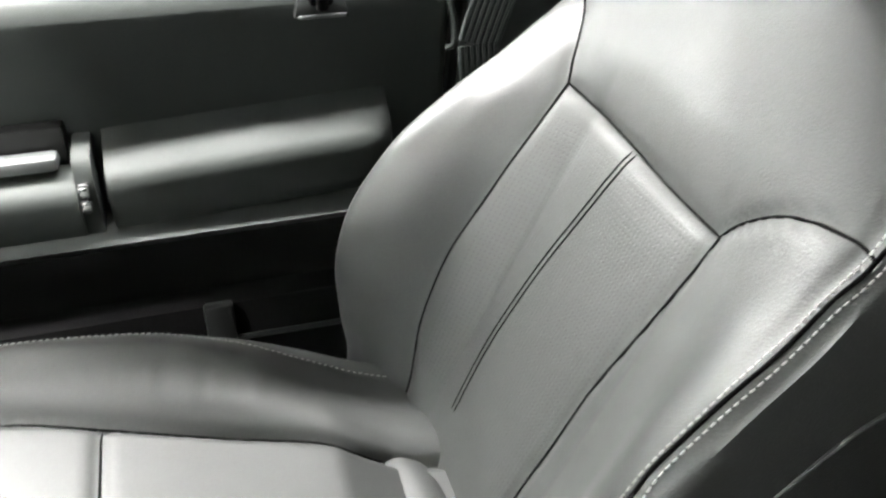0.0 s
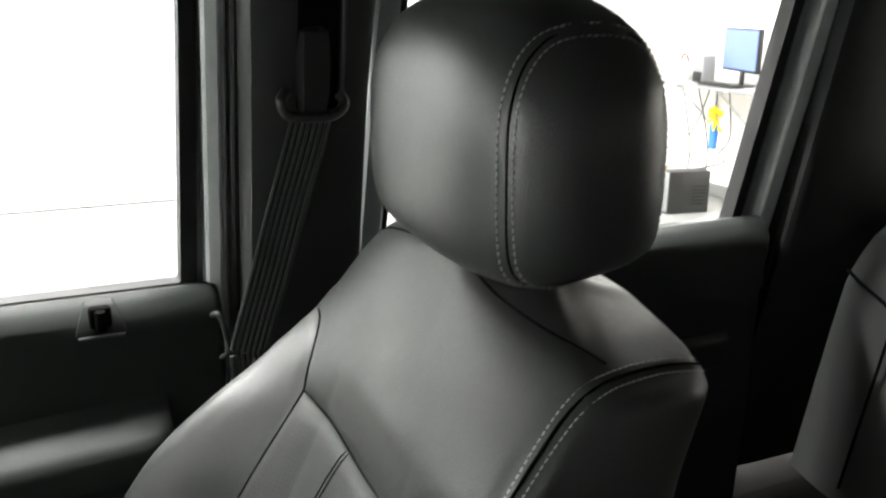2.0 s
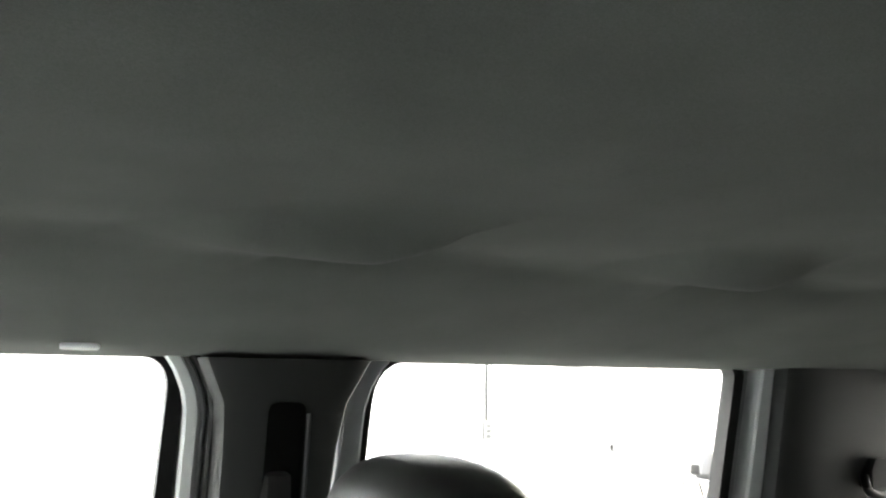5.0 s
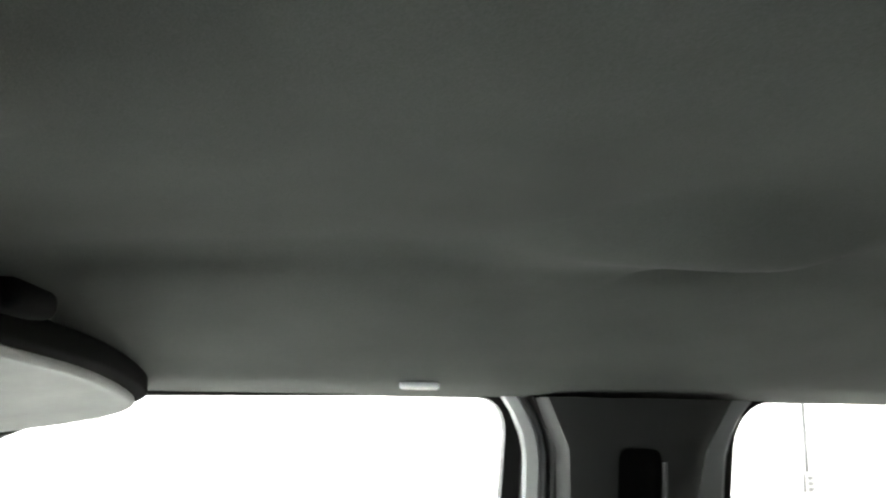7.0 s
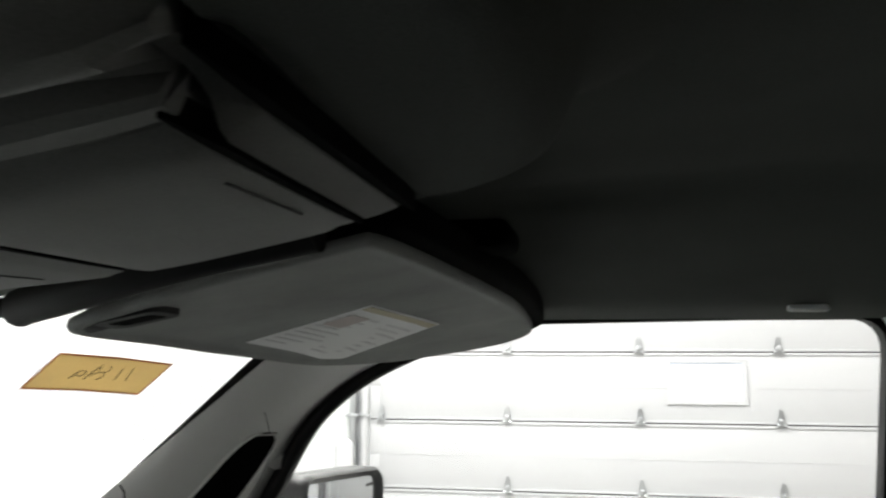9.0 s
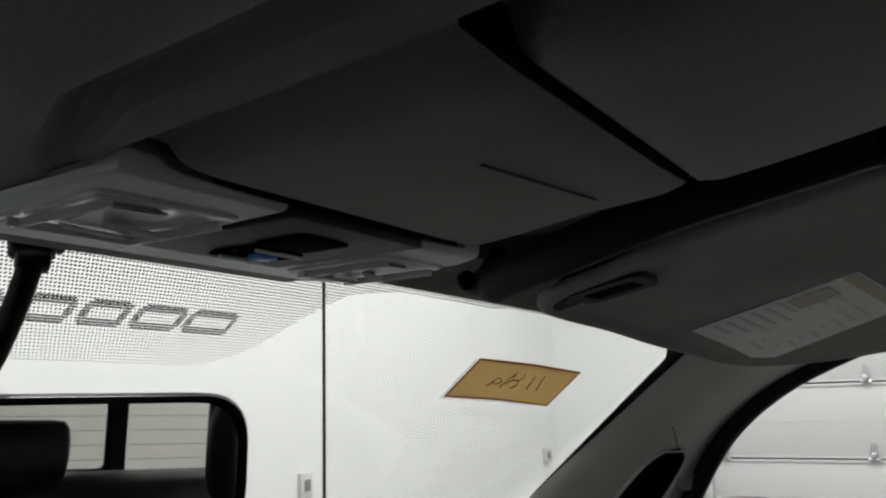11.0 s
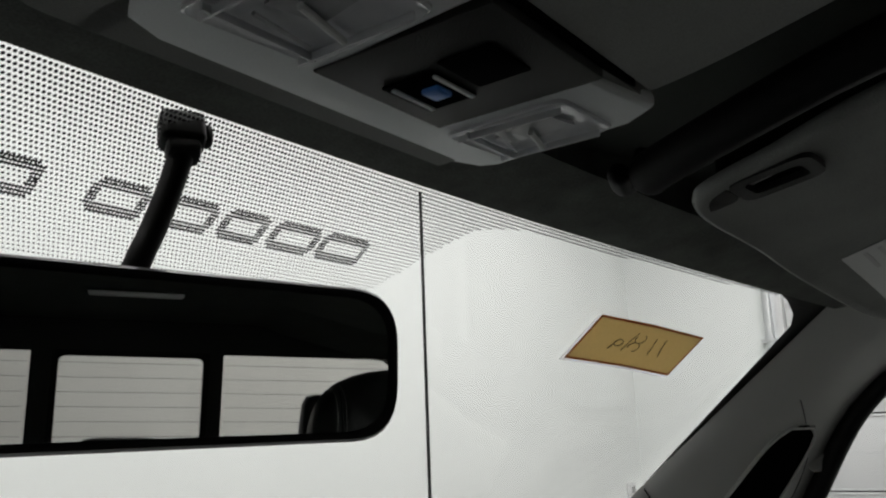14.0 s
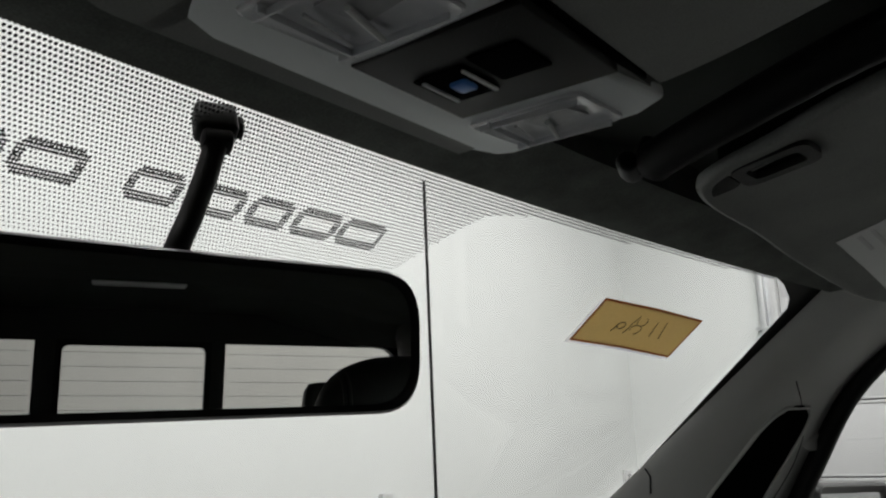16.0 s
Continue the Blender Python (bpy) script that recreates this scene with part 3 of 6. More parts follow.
def on_side(y, z, inset=0.0):
    return Vector((glass_x(z) - inset, y, z))


def mirrored(bm):
    bmesh.ops.transform(bm, matrix=Matrix.Translation((2 * XC, 0, 0)) @ Matrix.Diagonal((-1, 1, 1, 1)), verts=bm.verts)
    bmesh.ops.reverse_faces(bm, faces=bm.faces)
    return bm


def rounded(corners, r, n=6):
    """The outline of corners in (y, z), each rounded by its radius."""
    out = []
    k = len(corners)
    for i in range(k):
        p, a, b = (Vector(corners[j % k]) for j in (i, i - 1, i + 1))
        rr = r[i] if isinstance(r, (list, tuple)) else r
        da, db = (a - p).normalized(), (b - p).normalized()
        s, e = p + da * rr, p + db * rr
        for q in range(n + 1):
            t = q / n
            out.append(s * (1 - t) ** 2 + p * 2 * t * (1 - t) + e * t * t)
    return out


def grown(outline, d):
    """The outline moved outwards by d."""
    k = len(outline)
    c = sum(outline, Vector((0, 0))) / k
    out = []
    for i in range(k):
        t = (outline[(i + 1) % k] - outline[i - 1]).normalized()
        n = Vector((t.y, -t.x))
        if n.dot(outline[i] - c) < 0:
            n = -n
        out.append(outline[i] + n * d)
    return out


FRONT_WIN = rounded([(0.118, 1.372), (0.103, 1.845), (0.56, 1.838), (0.70, 1.795), (0.80, 1.713), (0.88, 1.58), (0.95, 1.372)],
                    [0.005, 0.045, 0.04, 0.05, 0.05, 0.05, 0.02])
REAR_WIN = rounded([(-0.817, 1.360), (-0.834, 1.845), (-0.178, 1.845), (-0.166, 1.372)], [0.008, 0.02, 0.06, 0.02])


def window_set(win, door, flip=False):
    """Seal, frame and pane of a side window."""
    f = mirrored if flip else (lambda b: b)
    seal_out = grown(win, 0.021)
    seal = f(ring([on_side(*p, 0.012) for p in win], [on_side(*p, 0.012) for p in seal_out], (0.03, 0, 0)))
    part("window_frame", f(ring([on_side(*p, -0.012) for p in grown(win, 0.016)], [on_side(*p, -0.012) for p in grown(win, 0.06)], (0.02, 0, 0))), M_BODY, door, "silver grey painted window frame")
    part("window_seal", seal, M_RUBBER, door, "matt black rubber window seal")
    pane = part("pane", f(slab([on_side(*p, -0.004) for p in grown(win, 0.006)], (0.004, 0, 0))), M_GLASS, door, "clear side window glass", smooth=0)
    pane.visible_shadow = False
    return pane


def door_trim(y0, y1, door, flip=False):
    """The inner panel: a rolled sill under the window, a wall and a lower pocket, from y0 to y1."""
    f = mirrored if flip else (lambda b: b)
    prof = [(0.872, 1.368), (0.850, 1.372), (0.835, 1.362), (0.824, 1.345), (0.822, 1.32), (0.828, 1.285), (0.826, 1.25), (0.834, 1.235), (0.834, 1.12), (0.834, 1.0), (0.838, 0.80), (0.90, 0.80), (0.90, 1.345)]
    r = 0.012
    rings = []
    for y, inset in ((y0, r), (y0 + r * 0.35, r * 0.35), (y0 + r, 0), (y1 - r, 0), (y1 - r * 0.35, r * 0.35), (y1, r)):
        rings.append([(x + (inset if x < 0.87 else 0), y, z - (inset if z > 1.3 else 0)) for x, z in prof])
    part("door_panel", f(loft(rings)), M_DOOR, door)
    part("outer_skin", f(boxed(0.905, 0.96, y0, y1, 0.62, 1.345, 0.01)), M_BODY, door)


def passenger_door():
    door = thing("door_2", "charcoal plastic truck door panel with padded armrest, closed", "car door", "structure")
    door_trim(0.072, 1.02, door)
    window_set(FRONT_WIN, door)
    # padded armrest roll and the pull in front of it
    prof = [(0.834, 1.236), (0.829, 1.228), (0.818, 1.2225), (0.798, 1.2145), (0.782, 1.2075), (0.7755, 1.2035), (0.7710, 1.1985), (0.7685, 1.192), (0.7675, 1.183), (0.7685, 1.170), (0.772, 1.152), (0.779, 1.135), (0.80, 1.123), (0.835, 1.121)]
    rings = []
    for y, k in ((0.150, 0.55), (0.156, 0.8), (0.170, 0.95), (0.19, 1.0), (0.30, 1.0), (0.40, 1.0), (0.470, 1.0), (0.476, 0.96)):
        fall = 0.016 * (y - 0.15) / 0.33                    # the roll dips towards its front end
        rings.append([(0.835 + (x - 0.835) * k, y, max(1.1175, 1.175 + (z - 1.175) * (0.9 + 0.1 * k) - fall)) for x, z in prof])
    part("armrest", loft(rings), M_DOOR, door, "satin charcoal armrest roll")
    bm = loft([[(0.838, y, 1.125), (0.768, y, 1.123), (0.755, y, 1.115), (0.772, y, 1.099), (0.838, y, 1.095)] for y in (0.13, 0.145, 0.98, 1.0)])
    part("armrest_ledge", bm, M_DOOR, door)
    bm = loft([[(0.84, y, 1.219), (0.784, y, 1.214), (0.772, y, 1.202), (0.767, y, 1.178), (0.771, y, 1.124), (0.84, y, 1.121)] for y in (0.487, 0.493, 0.502, 0.506)])
    part("armrest_end", bm, M_DOOR, door)
    prof2 = [(0.838, 1.192), (0.800, 1.1905), (0.776, 1.187), (0.765, 1.181), (0.760, 1.173), (0.7585, 1.163), (0.761, 1.150), (0.766, 1.137), (0.772, 1.120), (0.838, 1.118)]
    part("pull_handle", loft([[(x, y, z) for x, z in prof2] for y in (0.506, 0.512, 0.80, 0.94, 0.96)]), M_DOOR, door)
    part("pull_recess", boxed(0.815, 0.838, 0.512, 0.92, 1.190, 1.236, 0.004), M_BLACK, door, "black recess behind the pull")
    part("release_lever", boxed(0.785, 0.812, 0.520, 0.60, 1.197, 1.214, 0.006), M_MIDGREY, door, "dark grey door release lever")
    for z in (1.185, 1.167):
        part("chrome_stud", boxed(0.752, 0.772, 0.492, 0.503, z - 0.007, z + 0.007, 0.003), M_CHROME, door, "small bright chrome stud")
    # near-black sheet over the door panel below the ledge
    part("lower_black_panel", boxed(0.824, 0.836, 0.085, 1.0, 0.80, 1.092, 0.003), M_CARPET, door, "black lower panel")
    part("map_pocket", loft([[(0.838, y, 0.99), (0.79, y, 0.985), (0.785, y, 0.80), (0.838, y, 0.80)] for y in (0.16, 0.17, 0.98, 0.99)]), M_CARPET, door)
    part("pocket_clip", boxed(0.776, 0.79, 0.364, 0.400, 0.92, 0.992, 0.004), M_BPILLAR, door)
    part("pocket_edge", tube([(0.784, 0.42, 0.934), (0.784, 0.17, 0.929)], 0.0038, 8), M_DOOR, door)
    # lock button in its light bezel
    bm = loft([[(x, 0.222 - w, z), (x, 0.222 + w, z), (x + 0.03, 0.222 + w, z), (x + 0.03, 0.222 - w, z)]
               for x, w, z in ((0.810, 0.029, 1.331), (0.8095, 0.0295, 1.335), (0.816, 0.025, 1.351), (0.826, 0.019, 1.366), (0.833, 0.016, 1.3695))])
    lock = part("lock_bezel", bm, mat("dark_grey_bezel_plastic", (0.015, 0.0165, 0.016), 0.6, spec=0.12, grain=0.2, gscale=900), door, "grey lock bezel")
    # lighter lip paints in the bezel's lit lower edge
    part("lock_lit_lip", boxed(0.8078, 0.812, 0.195, 0.249, 1.3315, 1.3355, 0.0012), M_MIDGREY, lock, "lower lip, lighter grey for its lit edge")
    # black block stands for the shaded hole round the button
    part("lock_hole_shade", boxed(0.8065, 0.822, 0.209, 0.235, 1.3445, 1.371, 0.004), M_SEAM, lock)
    part("lock_button", tube([(0.806, 0.222, 1.343), (0.803, 0.222, 1.368)], [0.007, 0.006], 10), M_SEAM, lock)
    # glass marking, too small to read
    etched = mat("etched_grey", (0.16, 0.16, 0.16), 0.7)
    for w, z, off in ((0.012, 1.4015, 0.0), (0.015, 1.397, -0.001), (0.021, 1.392, 0.0), (0.012, 1.3875, 0.002), (0.024, 1.383, 0.0)):
        part("glass_marking", boxed(glass_x(z) - 0.0022, glass_x(z) - 0.0008, 0.143 + off - w / 2, 0.143 + off + w / 2, z - 0.0009, z + 0.0009), etched, door)


passenger_door()


def rear_door():
    door = thing("door_3", "charcoal plastic rear truck door panel, closed", "car door", "structure")
    door_trim(-0.875, -0.095, door)
    window_set(REAR_WIN, door)
    rings = []
    for y, k in ((-0.80, 0.6), (-0.785, 1.0), (-0.25, 1.0), (-0.235, 0.6)):
        rings.append([(0.835 + (x - 0.835) * k, y, z) for x, z in [(0.838, 1.172), (0.820, 1.162), (0.812, 1.145), (0.815, 1.115), (0.838, 1.10)]])
    part("armrest", loft(rings), M_DOOR, door)


rear_door()


def driver_side():
    """The plain left side that closes the cab."""
    for name, win, y0, y1 in (("door_4", FRONT_WIN, 0.072, 1.02), ("door_5", REAR_WIN, -0.875, -0.095)):
        door = thing(name, "charcoal plastic truck door panel, driver side, closed", "car door", "structure")
        door_trim(y0, y1, door, True)
        window_set(win, door, True)


driver_side()


def strip(y, w, inset, z0, z1, depth, lean=0.0, n=40, edge=0.004, bend=0.0):
    """An upright strip that follows the side's lean."""
    rings = []
    for k in range(n + 1):
        z = z0 + (z1 - z0) * k / n
        yy = y + lean * (z - z0) + bend * max(0.0, (z - 1.765) / 0.08) ** 2
        x = glass_x(z) - inset
        rings.append([(x + depth, yy - w / 2, z), (x + edge, yy - w / 2, z), (x, yy - w / 2 + edge, z), (x, yy + w / 2 - edge, z), (x + edge, yy + w / 2, z), (x + depth, yy + w / 2, z)])
    return loft(rings)


def pillars(flip=False):
    f = mirrored if flip else (lambda b: b)
    side = "left" if flip else "right"
    # bodywork and rubber seen between the doors and the trim
    for name, y, w, inset, lean, m in (("body_strip", 0.079, 0.022, 0.020, -0.008, M_BODY_LIT), ("body_strip", 0.0635, 0.007, 0.014, -0.008, M_BODY), ("weatherstrip", 0.053, 0.012, 0.034, -0.008, M_RUBBER),
                                       ("body_strip", -0.131, 0.034, 0.016, -0.02, M_BODY), ("body_strip", -0.868, 0.036, 0.024, -0.035, M_BODY_LIT),
                                       ("weatherstrip", -0.897, 0.022, 0.045, -0.035, M_RUBBER)):
        structure("trim", f(strip(y, w, inset, 0.85, 1.852, 0.05, lean, bend=0.030 if y > 0 else -0.030 if y > -0.5 else 0.0)), m, "silver grey door opening edge" if m is not M_RUBBER else "black rubber door weatherstrip", "trim")
    # middle pillar trim
    rings = []
    for k in range(19):
        z = 0.82 + (1.842 - 0.82) * k / 18
        x = glass_x(z) - 0.085
        a, b = lerp([(0.8, 0.048), (1.6, 0.045), (1.765, 0.046), (1.80, 0.052), (1.842, 0.074)], z), lerp([(0.8, -0.115), (1.6, -0.108), (1.72, -0.112), (1.80, -0.125), (1.842, -0.15)], z)
        rings.append([(x + 0.08, b, z), (x + 0.02, b, z), (x + 0.006, b + 0.006, z), (x, b + 0.022, z), (x, a - 0.022, z), (x + 0.006, a - 0.006, z), (x + 0.02, a, z), (x + 0.08, a, z)])
    structure("pillar_trim_middle_" + side, f(loft(rings)), M_BPILLAR, "dark grey plastic trim of middle door pillar", "pillar trim")
    # rear quarter trim behind the rear door
    rings = []
    for k in range(13):
        z = 0.82 + (1.85 - 0.82) * k / 12
        x = glass_x(z) - 0.065
        rings.append([(x + 0.07, -0.91, z), (x + 0.01, -0.91, z), (x, -0.925, z), (x - 0.005, -1.0, z), (x - 0.008, -1.14, z), (x + 0.006, -1.21, z), (x + 0.030, -1.265, z), (x + 0.07, -1.298, z)])
    structure("pillar_trim_rear_" + side, f(loft(rings)), M_BPILLAR, "dark grey plastic trim beside rear seat", "pillar trim")
    # sill below the doors
    structure("sill_" + side, f(boxed(0.74, 0.96, -1.34, 1.4, 0.55, 0.80, 0.01)), M_BPILLAR, "black plastic sill below truck doors", "sill")
    # roof rail over the doors
    structure("roof_rail_" + side, f(boxed(0.80, 0.86, -1.34, 0.62, 1.862, 1.93, 0.01)), M_BODY, "silver grey roof rail over doors", "roof rail")


pillars()
pillars(True)


# windshield: height over (x, y)
def wind_z(x, y):
    return 1.861 - 0.24 * x * x - 0.78 * (y - 0.9)


def wind_y(x, z):
    return 0.9 + (1.861 - 0.24 * x * x - z) / 0.78


def header_y(x):
    """The windshield's upper edge."""
    return 0.901 - 0.225 * x * x


SIDE_W = 0.70                 # the glass's reach to each side at its edge


def windshield():
    ws = thing("windshield", "clear truck windshield with dotted black band at top", "windshield", "structure")

    def f(u, v):
        x = XC + (SIDE_W - XC + 0.06) * (2 * u - 1)
        y0 = header_y(x) - 0.03
        y = y0 + (1.62 - y0) * v
        return (x, y, wind_z(x, y))
    pane = part("pane", sheet(f, 40, 30, thick=(0, 0.004, 0.005)), M_GLASS, ws, "clear curved windshield glass", smooth=60)
    pane.visible_shadow = False
    # fade band of dots, denser towards the roof
    bm, dots = bmesh.new(), []
    step = 0.0025

    def low(x):
        """How far down the dotted band reaches below the header."""
        xr = abs(x - 0.0 - XC)
        return lerp([(0, 0.086), (0.18, 0.084), (0.215, 0.072), (0.238, 0.045), (0.265, 0.020), (0.31, 0.0125), (0.5, 0.010), (0.62, 0.008)], xr)
    nx = int((2 * 0.66) / step)
    for i in range(nx):
        x = XC - 0.66 + i * step
        if x < -0.42:
            continue
        reach = low(x)
        for j in range(int(reach / step / 0.86) + 1):
            xx = x + (step / 2 if j % 2 else 0)
            y = header_y(xx) + j * step * 0.86
            r = step * (0.41 - 0.17 * (j * step / 0.085))
            c = Vector((xx, y, wind_z(xx, y) - 0.0008))
            ex = Vector((1, 0, -0.48 * xx)).normalized()
            ey = Vector((0, 1, -0.78)).normalized()
            dots.append([c + ex * r * math.cos(a) + ey * r * math.sin(a) for a in (0, 1.0472, 2.0944, 3.1416, 4.1888, 5.236)])
    for d in dots:
        bm.faces.new([bm.verts.new(p) for p in d])
    band = part("dot_band", bm, M_FRIT, ws, "black printed dots", smooth=0)
    tagged(band, kind="stuff")
    # the print in the band, as plain rounded blocks
    bm = bmesh.new()

    def dot(x, s):
        y = header_y(x) + s
        c, h = Vector((x, y, wind_z(x, y) - 0.0014)), 0.00112
        bm.faces.new([bm.verts.new(c + Vector((h * e, h * g * 0.8, -h * g * 0.62))) for e, g in ((-1, 0), (0, -1), (1, 0), (0, 1))])

    def block(x0, x1, s0, s1):
        """A rounded outline."""
        pitch, cx_, cs, hw, hs, r = 0.0017, (x0 + x1) / 2, (s0 + s1) / 2, (x1 - x0) / 2, (s1 - s0) / 2, 0.0045
        for i in range(int((x1 - x0) / pitch) + 1):
            for j in range(int((s1 - s0) / pitch) + 1):
                x, s_ = x0 + i * pitch, s0 + j * pitch
                qx, qs = abs(x - cx_) - hw + r, abs(s_ - cs) - hs + r
                d = math.hypot(max(qx, 0), max(qs, 0)) + min(max(qx, qs), 0) - r
                if -0.0046 < d <= 0.0002:
                    dot(x, s_)
    for x0, x1 in ((0.111, 0.148), (0.073, 0.107), (0.038, 0.068), (0.003, 0.032), (-0.041, -0.010), (-0.101, -0.066), (-0.139, -0.106), (-0.176, -0.144)):
        block(x0, x1, 0.0435, 0.0595)
    printed = part("printed_shapes", bm, M_FRIT, ws, "row of black printed block shapes", smooth=0)
    tagged(printed, kind="stuff")
    # black edge band down the side
    for s in (1, -1):
        arc = [(0.56, 0.829), (0.605, 0.819), (0.637, 0.817), (0.664, 0.820), (0.682, 0.829), (0.700, 0.845), (0.76, 0.845), (0.76, 0.75), (0.60, 0.75)]
        bm = slab([(x, y, wind_z(x, y) - 0.0022) for x, y in arc], (0, 0, -0.0008))
        if s < 0:
            mirrored(bm)
        part("corner_band", bm, M_FRIT, ws, "black rounded glass corner", smooth=0)
        inner, outer = [], []
        for k in range(25):
            t_ = k / 24
            z = 1.822 - t_ * 0.5
            x = 0.676 + 0.085 * (1.822 - z) / 0.2 * 0.45
            p = (x, wind_y(x, z), z - 0.002)
            q = (x + 0.06, wind_y(x + 0.06, z) - 0.0, z - 0.002)
            inner.append(p)
            outer.append(q)
        bm = loft([inner, outer], closed=False)
        if s < 0:
            mirrored(bm)
        part("edge_band", bm, M_FRIT, ws, "black glass edge band", smooth=60)


windshield()


# ---- headliner ----
def shelf(x, y, ax, ay, bx, by):
    """How far a moulded shelf pulls the lining down: soft inboard and in front, crisp along its rear ridge."""
    a, b = Vector((ax, ay)), Vector((bx, by))
    d = (b - a).normalized()
    n = Vector((d.y, -d.x))
    if n.y < 0:
        n = -n
    v = (Vector((x, y)) - a).dot(n)
    return lerp([(0.135, 0.0), (0.16, 0.05), (0.19, 0.24), (0.22, 0.62), (0.245, 0.88), (0.262, 0.95), (0.28, 0.90), (0.34, 0.46), (0.385, 0.18), (0.42, 0.05), (0.45, 0.0)], x) * lerp([(-0.007, 0.0), (0.001, 1.0), (0.045, 0.92), (0.125, 0.0)], v)


def liner_z(x, y):
    xr = abs(x - XC)
    z = lerp([(0.0, 1.936), (0.365, 1.935), (0.395, 1.930), (0.425, 1.918), (0.50, 1.898), (0.60, 1.873), (0.70, 1.851), (0.79, 1.845), (0.825, 1.842)], xr)
    z -= lerp([(0.30, 0.0), (0.55, 0.022), (0.75, 0.055), (0.92, 0.072)], y) * max(0.0, 1 - (xr / 0.62) ** 3)
    z -= lerp([(-1.30, 0.06), (-1.1, 0.0)], y)
    # swelling behind the overhead console
    r = (((x + 0.057) / 0.140) ** 4 + ((y - 0.56) / 0.135) ** 4) ** 0.25
    z += (1.868 - 0.10 * (y - 0.495) - z) * lerp([(0.88, 1.0), (0.96, 0.86), (1.04, 0.40), (1.30, 0.0)], r)
    # slot round the console's rear end
    if -0.166 < x < 0.060 and y > 0.4955:
        z += 0.035 * lerp([(0.4955, 0.0), (0.5005, 1.0)], y)
    if x > XC:
        low = max(0.0, z - 1.907)
        z -= low * max(shelf(x, y, 0.40, 0.110, 0.21, -0.035), shelf(x, y, 0.40, -0.365, 0.15, -0.425))
    return z


def headliner():
    def f(u, v):
        x = XC + 0.825 * (2 * u - 1)
        y = -1.30 + (header_y(x) + 1.30) * v
        return (x, y, liner_z(x, y))
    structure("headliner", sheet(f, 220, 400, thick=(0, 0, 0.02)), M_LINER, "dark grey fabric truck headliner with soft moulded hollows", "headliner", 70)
    # roof skin above
    structure("roof", sheet(lambda u, v: (XC + 0.86 * (2 * u - 1), -1.34 + 2.23 * v, 1.985 - 0.05 * (2 * u - 1) ** 4 - 0.02 * v ** 3), 20, 20, thick=(0, 0, 0.01)), M_BODY, "silver grey truck roof panel", "roof")

    # front header trim along the glass, with its rounded lip
    rings = []
    for k in range(41):
        x = XC + 0.745 * (2 * k / 40 - 1)
        y = header_y(x)
        z = wind_z(x, y)
        rings.append([(x, y + 0.002, z - 0.003), (x, y - 0.006, z - 0.010), (x, y - 0.03, z - 0.008), (x, y - 0.07, z + 0.004), (x, y - 0.07, z + 0.05), (x, y, z + 0.03)])
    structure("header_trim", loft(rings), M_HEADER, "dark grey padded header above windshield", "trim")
    # assist vents over the doors
    for y in (0.216,):
        vent = thing("roof_vent", "small light grey oval cover in headliner over door", "vent", group="headliner covers")
        out = rounded([(-0.0205, -0.0042), (0.0205, -0.0042), (0.0205, 0.0042), (-0.0205, 0.0042)], 0.0041)
        ax, ay = Vector((0, 1, 0)), Vector((0.8, 0, -0.35)).normalized()
        o = Vector((0.648, y, liner_z(0.648, y) - 0.0015))
        part("cover", slab([o + ax * p.x + ay * p.y for p in out], (-0.001, 0, -0.004), bevel=0.001), M_BEZEL, vent)
        inn = rounded([(-0.0185, -0.0022), (0.0185, -0.0022), (0.0185, 0.0022), (-0.0185, 0.0022)], 0.0021)
        o = o + Vector((-0.001, 0, -0.0042))
        part("inlay", slab([o + ax * p.x + ay * p.y for p in inn], (-0.0003, 0, -0.0008)), M_LABEL, vent)

    dome = thing("dome_light", "clear-lensed dome light on headliner over rear seat", "light")
    zd = liner_z(-0.01, -1.0) - 0.004
    part("surround", boxed(-0.135, 0.115, -1.10, -1.02, zd - 0.002, zd + 0.01, 0.004), M_LINER, dome)
    part("lens", boxed(-0.125, 0.105, -1.092, -1.028, zd - 0.010, zd, 0.004), mat("frosted_dome_lens", (0.88, 0.88, 0.86), 0.4, grain=0.4, gscale=120), dome, "clear ribbed lens")


headliner()


